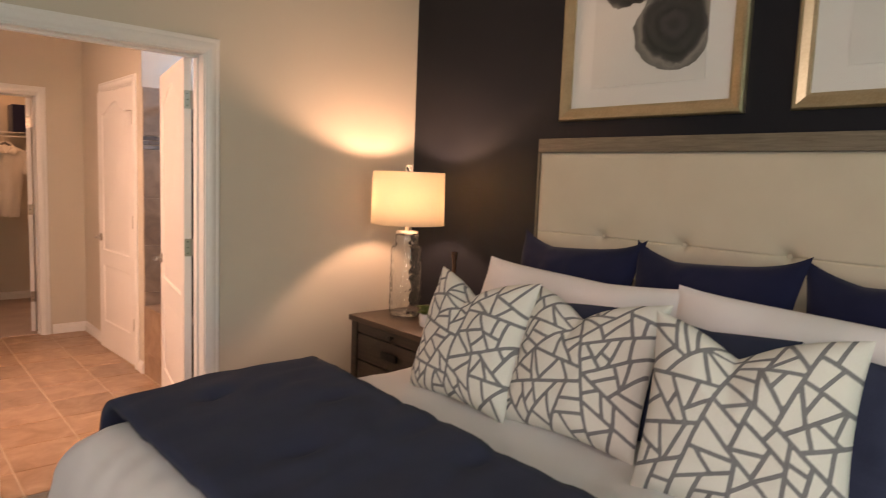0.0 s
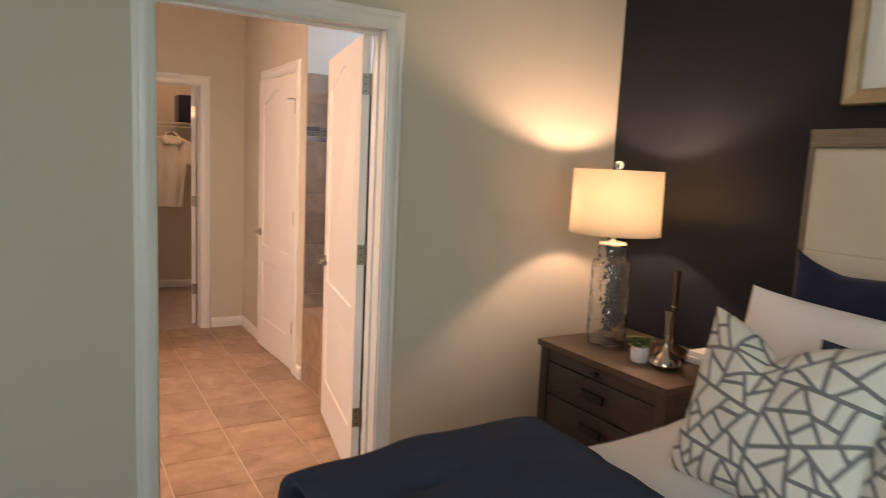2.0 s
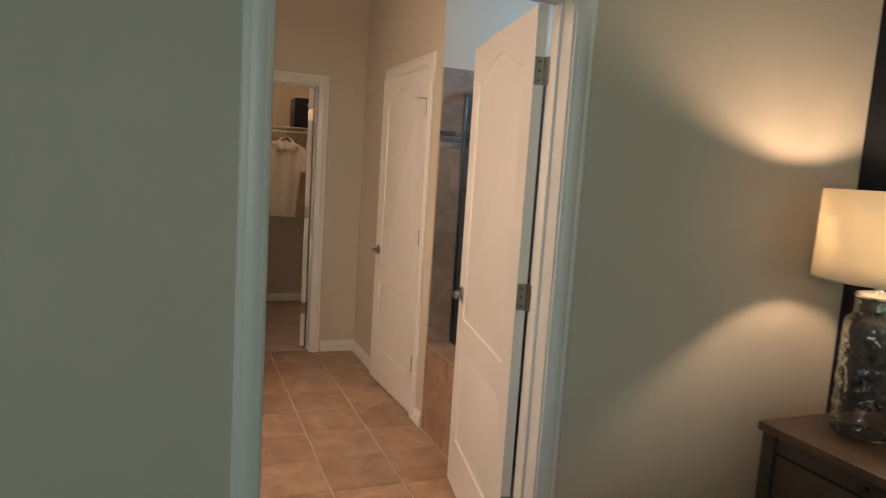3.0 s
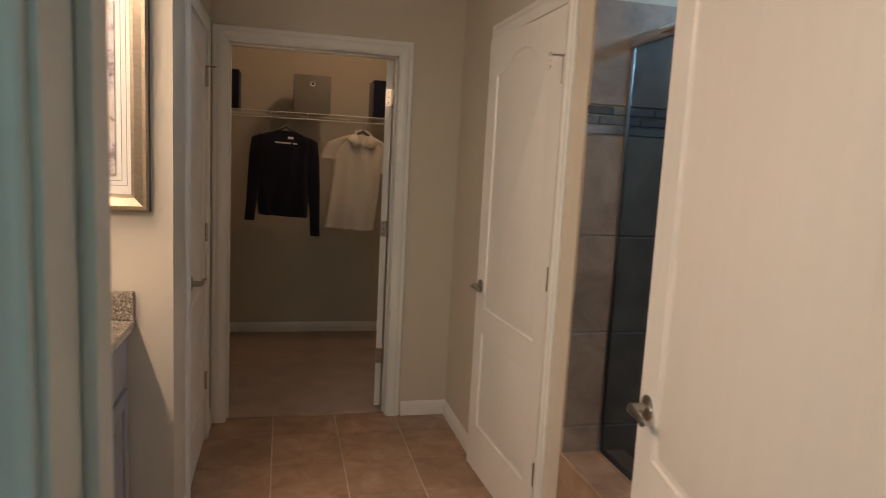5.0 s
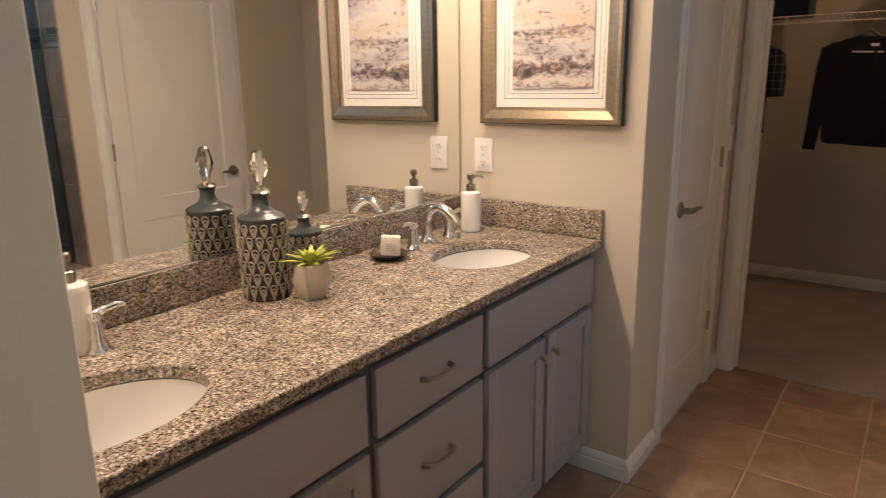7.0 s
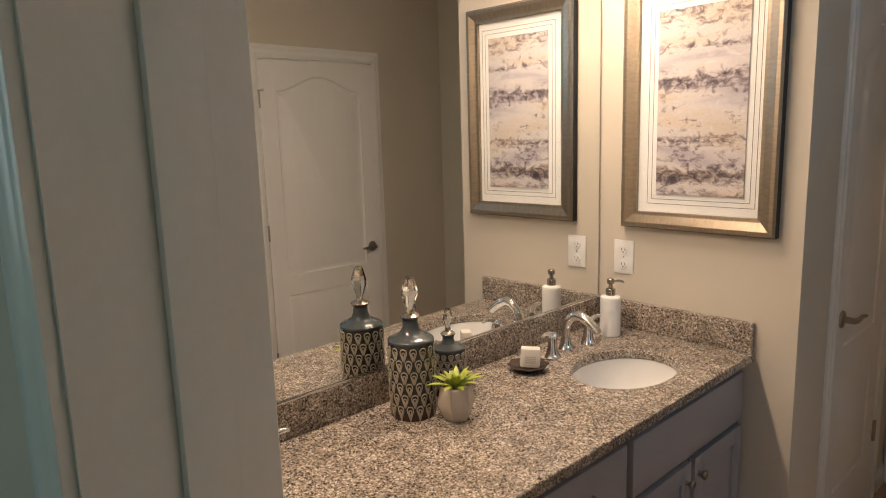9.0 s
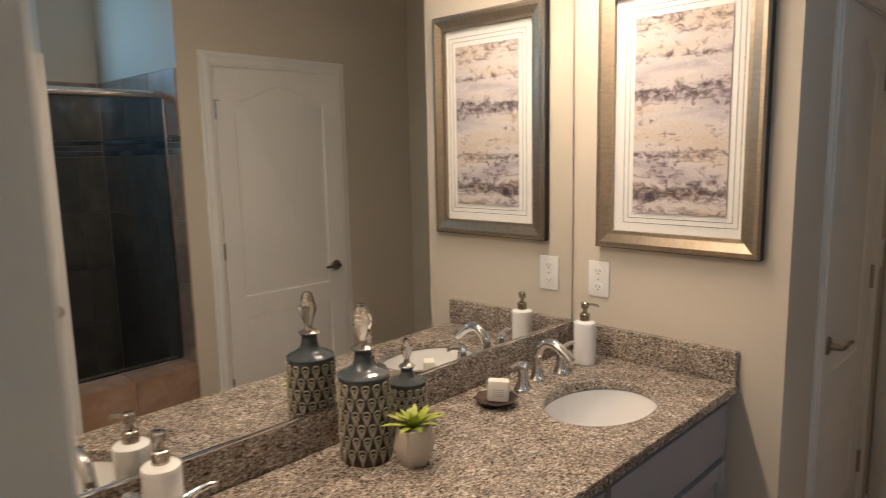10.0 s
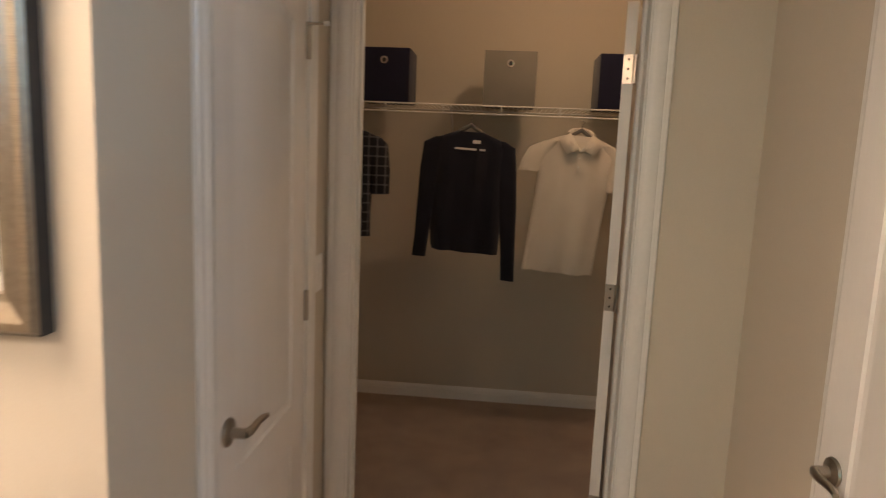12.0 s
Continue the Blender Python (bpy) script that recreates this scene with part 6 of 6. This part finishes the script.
# dark cardigan
sw = thing("cardigan", pose(1.113, CY, 1.72, 0, 2.4, 0) @ pose(-1.10, 0, -1.72), "navy-black knit cardigan on a grey hanger under the shelf", "cardigan")
hanger(sw, 1.10, 1.625, 0.19)
part("body", loft([(1.10, 0, 1.640, 0.07, 0.025), (1.10, 0, 1.622, 0.12, 0.032), (1.10, 0, 1.600, 0.175, 0.036), (1.10, 0, 1.565, 0.205, 0.045), (1.10, 0, 1.45, 0.195, 0.050), (1.105, 0, 1.30, 0.190, 0.052), (1.11, 0, 1.15, 0.185, 0.050), (1.115, 0, 1.05, 0.180, 0.045), (1.118, 0, 1.02, 0.175, 0.040)], 44, 1.0, 0.013), BLACK_KNIT, sw)
for sd, pts in ((1, [(0.965, 1.605), (0.920, 1.575), (0.908, 1.45), (0.898, 1.28), (0.888, 1.10), (0.880, 0.975)]), (2, [(1.235, 1.605), (1.280, 1.575), (1.300, 1.45), (1.325, 1.25), (1.345, 1.05), (1.358, 0.885)])):
    part("sleeve", loft([(x, 0.0, z, hw, hd) for (x, z), hw, hd in zip(pts, (0.045, 0.056, 0.054, 0.047, 0.038, 0.036), (0.026, 0.032, 0.036, 0.034, 0.028, 0.026))], 20, sd * 3.0, 0.004), BLACK_KNIT, sw)
part("neck_label", boxes((1.118, -0.052, 1.583, 1.158, -0.050, 1.600)), MATBOARD, sw, "white woven label")
part("neck_bar", boxes((1.03, -0.053, 1.548, 1.185, -0.050, 1.558)), PAPER, sw, "pale hanger bar showing at the neck")
# cream polo
po = thing("polo_shirt", pose(1.674, CY, 1.715, 0, 3.6, 0) @ pose(-1.662, 0, -1.715), "cream short-sleeved polo shirt on a grey hanger", "shirt")
hanger(po, 1.662, 1.62, 0.18)
part("body", loft([(1.660, 0, 1.640, 0.075, 0.03), (1.660, 0, 1.62, 0.13, 0.036), (1.660, 0, 1.597, 0.18, 0.04), (1.658, 0, 1.54, 0.200, 0.05), (1.652, 0, 1.42, 0.185, 0.055), (1.645, 0, 1.28, 0.182, 0.055), (1.636, 0, 1.10, 0.182, 0.052), (1.628, 0, 0.96, 0.184, 0.048), (1.626, 0, 0.935, 0.184, 0.046)], 48, 4.0, 0.012), POLO, po)
for pts, sd in (([(1.520, 1.603), (1.470, 1.565), (1.440, 1.50), (1.424, 1.44)], 1), ([(1.800, 1.600), (1.846, 1.555), (1.862, 1.46), (1.866, 1.37)], 2)):
    part("sleeve", loft([(x, 0, z, hw, 0.045) for (x, z), hw in zip(pts, (0.035, 0.058, 0.060, 0.056))], 20, sd * 2.0, 0.004), POLO, po)
bm = tube([(1.595, -0.025, 1.628), (1.612, -0.052, 1.600), (1.645, -0.066, 1.570), (1.662, -0.070, 1.560)], [0.008, 0.013, 0.014, 0.006], 8)
tube([(1.729, -0.025, 1.628), (1.712, -0.052, 1.600), (1.680, -0.066, 1.570), (1.663, -0.070, 1.560)], [0.008, 0.013, 0.014, 0.006], 8, bm)
tube([(1.60, 0.0, 1.645), (1.62, 0.03, 1.665), (1.662, 0.038, 1.672), (1.705, 0.03, 1.665), (1.725, 0.0, 1.645)], 0.013, 8, bm)
part("collar", bm, POLO, po)
for sg in (-1, 1):
    bm = bmesh.new()
    q = [bm.verts.new((1.662 + sg * dx, dy, z)) for dx, dy, z in ((0.055, -0.030, 1.652), (0.112, -0.052, 1.608), (0.066, -0.082, 1.545), (0.008, -0.080, 1.574))]
    bm.faces.new(q if sg > 0 else q[::-1])
    thick(part("collar_flap", bm, POLO, po), 0.004, 0.0)
part("neck_label", boxes((1.650, 0.012, 1.628, 1.678, 0.014, 1.640)), SLOT, po, "small dark neck label")
part("placket", boxes((1.650, -0.066, 1.46, 1.674, -0.060, 1.565), bevel=0.002), POLO, po)
for z in (1.53, 1.485):
    part("shirt_button", lathe([(0, 0), (0.005, 0), (0.005, 0.002), (0, 0.0025)], 12, cap=False), MATBOARD, po, at=pose(1.662, -0.066, z, 90))
# plaid shirt
ps = thing("plaid_shirt", pose(0, CY, 0), "dark navy plaid shirt on a grey hanger under the shelf", "shirt")
hanger(ps, 0.44, 1.62, 0.18)
part("body", loft([(0.44, 0, 1.64, 0.07, 0.03), (0.44, 0, 1.618, 0.14, 0.036), (0.44, 0, 1.59, 0.205, 0.04), (0.44, 0, 1.53, 0.20, 0.05), (0.43, 0, 1.38, 0.175, 0.052), (0.43, 0, 1.2, 0.165, 0.052), (0.43, 0, 1.075, 0.168, 0.048)], 34, 7.0, 0.006), PLAID, ps)
for pts, sd in (([(0.590, 1.60), (0.628, 1.56), (0.645, 1.43), (0.648, 1.30)], 1), ([(0.290, 1.60), (0.252, 1.56), (0.235, 1.43), (0.232, 1.30)], 2)):
    part("sleeve", loft([(x, 0, z, hw, 0.04) for (x, z), hw in zip(pts, (0.045, 0.052, 0.05, 0.046))], 20, sd * 2.0, 0.004), PLAID, ps)


# ---------------------------------------------------------------- tiles, last
def tile_mesh(w, h, t, b=0.003):
    """A flat tile with a bevelled rim: x 0..w, y 0..h, top on z = t."""
    me = bpy.data.meshes.new("tile")
    v = [(0, 0, 0), (w, 0, 0), (w, h, 0), (0, h, 0), (0, 0, t - b), (w, 0, t - b), (w, h, t - b), (0, h, t - b), (b, b, t), (w - b, b, t), (w - b, h - b, t), (b, h - b, t)]
    f = [(8, 9, 10, 11)]
    for i in range(4):
        j = (i + 1) % 4
        f += [(i, j, 4 + j, 4 + i), (4 + i, 4 + j, 8 + j, 8 + i)]
    me.from_pydata(v, [], f)
    return me


tile_cache = {}


def lay_tile(parent, w, h, t, m, material):
    key = (round(w, 3), round(h, 3), t, material.name)
    if key not in tile_cache:
        me = tile_mesh(w, h, t)
        me.materials.append(material)
        tile_cache[key] = me
    ob = new("tile", tile_cache[key])
    ob.parent = parent
    ob.matrix_basis = m
    return ob


def cells(lo, hi, origin, pitch):
    k = math.floor((lo - origin) / pitch + 1e-6)
    out = []
    while origin + k * pitch < hi - 1e-6:
        a, b = max(lo, origin + k * pitch), min(hi, origin + (k + 1) * pitch)
        if b - a > 0.015:
            out.append((a, b))
        k += 1
    return out


G, P = 0.006, 0.335
for a, b in cells(VAN_X, WC_X, 1.409, 0.343):
    for c_, d_ in cells(4.79, 8.02, 7.748, 0.333):
        if a < LINEN_X - 0.1 and c_ > ART_Y:
            continue
        lay_tile(bath_floor, b - a - G, d_ - c_ - G, 0.008, pose(a + G / 2, c_ + G / 2, -0.007, random.uniform(-0.08, 0.08), random.uniform(-0.08, 0.08), 0), FLOOR_TILE)

ROWS_Z = [(0.0, 0.26), (0.26, 0.595), (0.595, 0.93), (0.93, 1.265), (1.265, 1.60), (1.695, 2.03)]
SLATS_Z = [(1.602, 1.630), (1.634, 1.662), (1.666, 1.693)]
side = setting("shower_tile_side", boxes((WC_X + 0.001, SHOWER_Y - 0.006, KZ - 0.5, SHOWER_X1 - 0.001, SHOWER_Y - 0.0005, 2.032)), M_GROUT, "slate-look tiles on the shower side wall with a mosaic band", "wall tiles")
for a, b in cells(WC_X + 0.003, SHOWER_X1 - 0.012, 2.37, P):
    for z0, z1 in ROWS_Z:
        lay_tile(side, b - a - 0.003, z1 - z0 - 0.003, 0.008, pose(a, SHOWER_Y - 0.0055, z0 + 0.0015, 90), SHOWER_TILE)
for k, (z0, z1) in enumerate(SLATS_Z):
    for a, b in cells(WC_X + 0.003, SHOWER_X1 - 0.012, 2.2 + 0.05 * k, 0.15):
        lay_tile(side, b - a - 0.003, z1 - z0, 0.009, pose(a, SHOWER_Y - 0.0055, z0, 90), ACCENT)
back = setting("shower_tile_back", boxes((SHOWER_X1 - 0.006, BATH_Y0 + 0.001, 0.0, SHOWER_X1 - 0.0005, SHOWER_Y - 0.014, 2.032)), M_GROUT, "slate-look tiles on the shower back wall", "wall tiles")
for a, b in cells(BATH_Y0 + 0.004, SHOWER_Y - 0.016, 4.86, P):
    for z0, z1 in ROWS_Z:
        lay_tile(back, b - a - 0.003, z1 - z0 - 0.003, 0.008, pose(SHOWER_X1 - 0.0055, b - 0.0015, z0 + 0.0015, 90, 0, -90), SHOWER_TILE)
for k, (z0, z1) in enumerate(SLATS_Z):
    for a, b in cells(BATH_Y0 + 0.004, SHOWER_Y - 0.016, 4.9 + 0.05 * k, 0.15):
        lay_tile(back, b - a - 0.003, z1 - z0, 0.009, pose(SHOWER_X1 - 0.0055, b - 0.0015, z0, 90, 0, -90), ACCENT)
south = setting("shower_tile_near", boxes((WC_X + 0.2, BATH_Y0 + 0.0005, 0.0, SHOWER_X1 - 0.007, BATH_Y0 + 0.006, 2.032)), M_GROUT, "slate-look tiles on the shower near wall", "wall tiles")
for a, b in cells(WC_X + 0.203, SHOWER_X1 - 0.016, 2.37, P):
    for z0, z1 in ROWS_Z:
        lay_tile(south, b - a - 0.003, z1 - z0 - 0.003, 0.008, pose(b - 0.0015, BATH_Y0 + 0.0055, z0 + 0.0015, 90, 0, 180), SHOWER_TILE)
for a, b in cells(KY0 + 0.008, SHOWER_Y - 0.002, 6.025, P):
    for z0, z1 in ((0.0, 0.165), (0.165, KZ - 0.008)):
        lay_tile(knee, b - a - 0.003, z1 - z0 - 0.003, 0.008, pose(KX0 + 0.0085, b - 0.0015, z0 + 0.0015, 90, 0, -90), FLOOR_TILE)
        lay_tile(knee, b - a - 0.003, z1 - z0 - 0.003, 0.008, pose(KX1 - 0.0085, a + 0.0015, z0 + 0.0015, 90, 0, 90), FLOOR_TILE)
    lay_tile(knee, KX1 - KX0 - 0.002, b - a - 0.003, 0.009, pose(KX0 + 0.001, a + 0.0015, KZ - 0.0085), FLOOR_TILE)
for z0, z1 in ((0.0, 0.165), (0.165, KZ - 0.008)):
    lay_tile(knee, KX1 - KX0 - 0.02, z1 - z0 - 0.003, 0.008, pose(KX0 + 0.010, KY0 + 0.0085, z0 + 0.0015, 90), FLOOR_TILE)
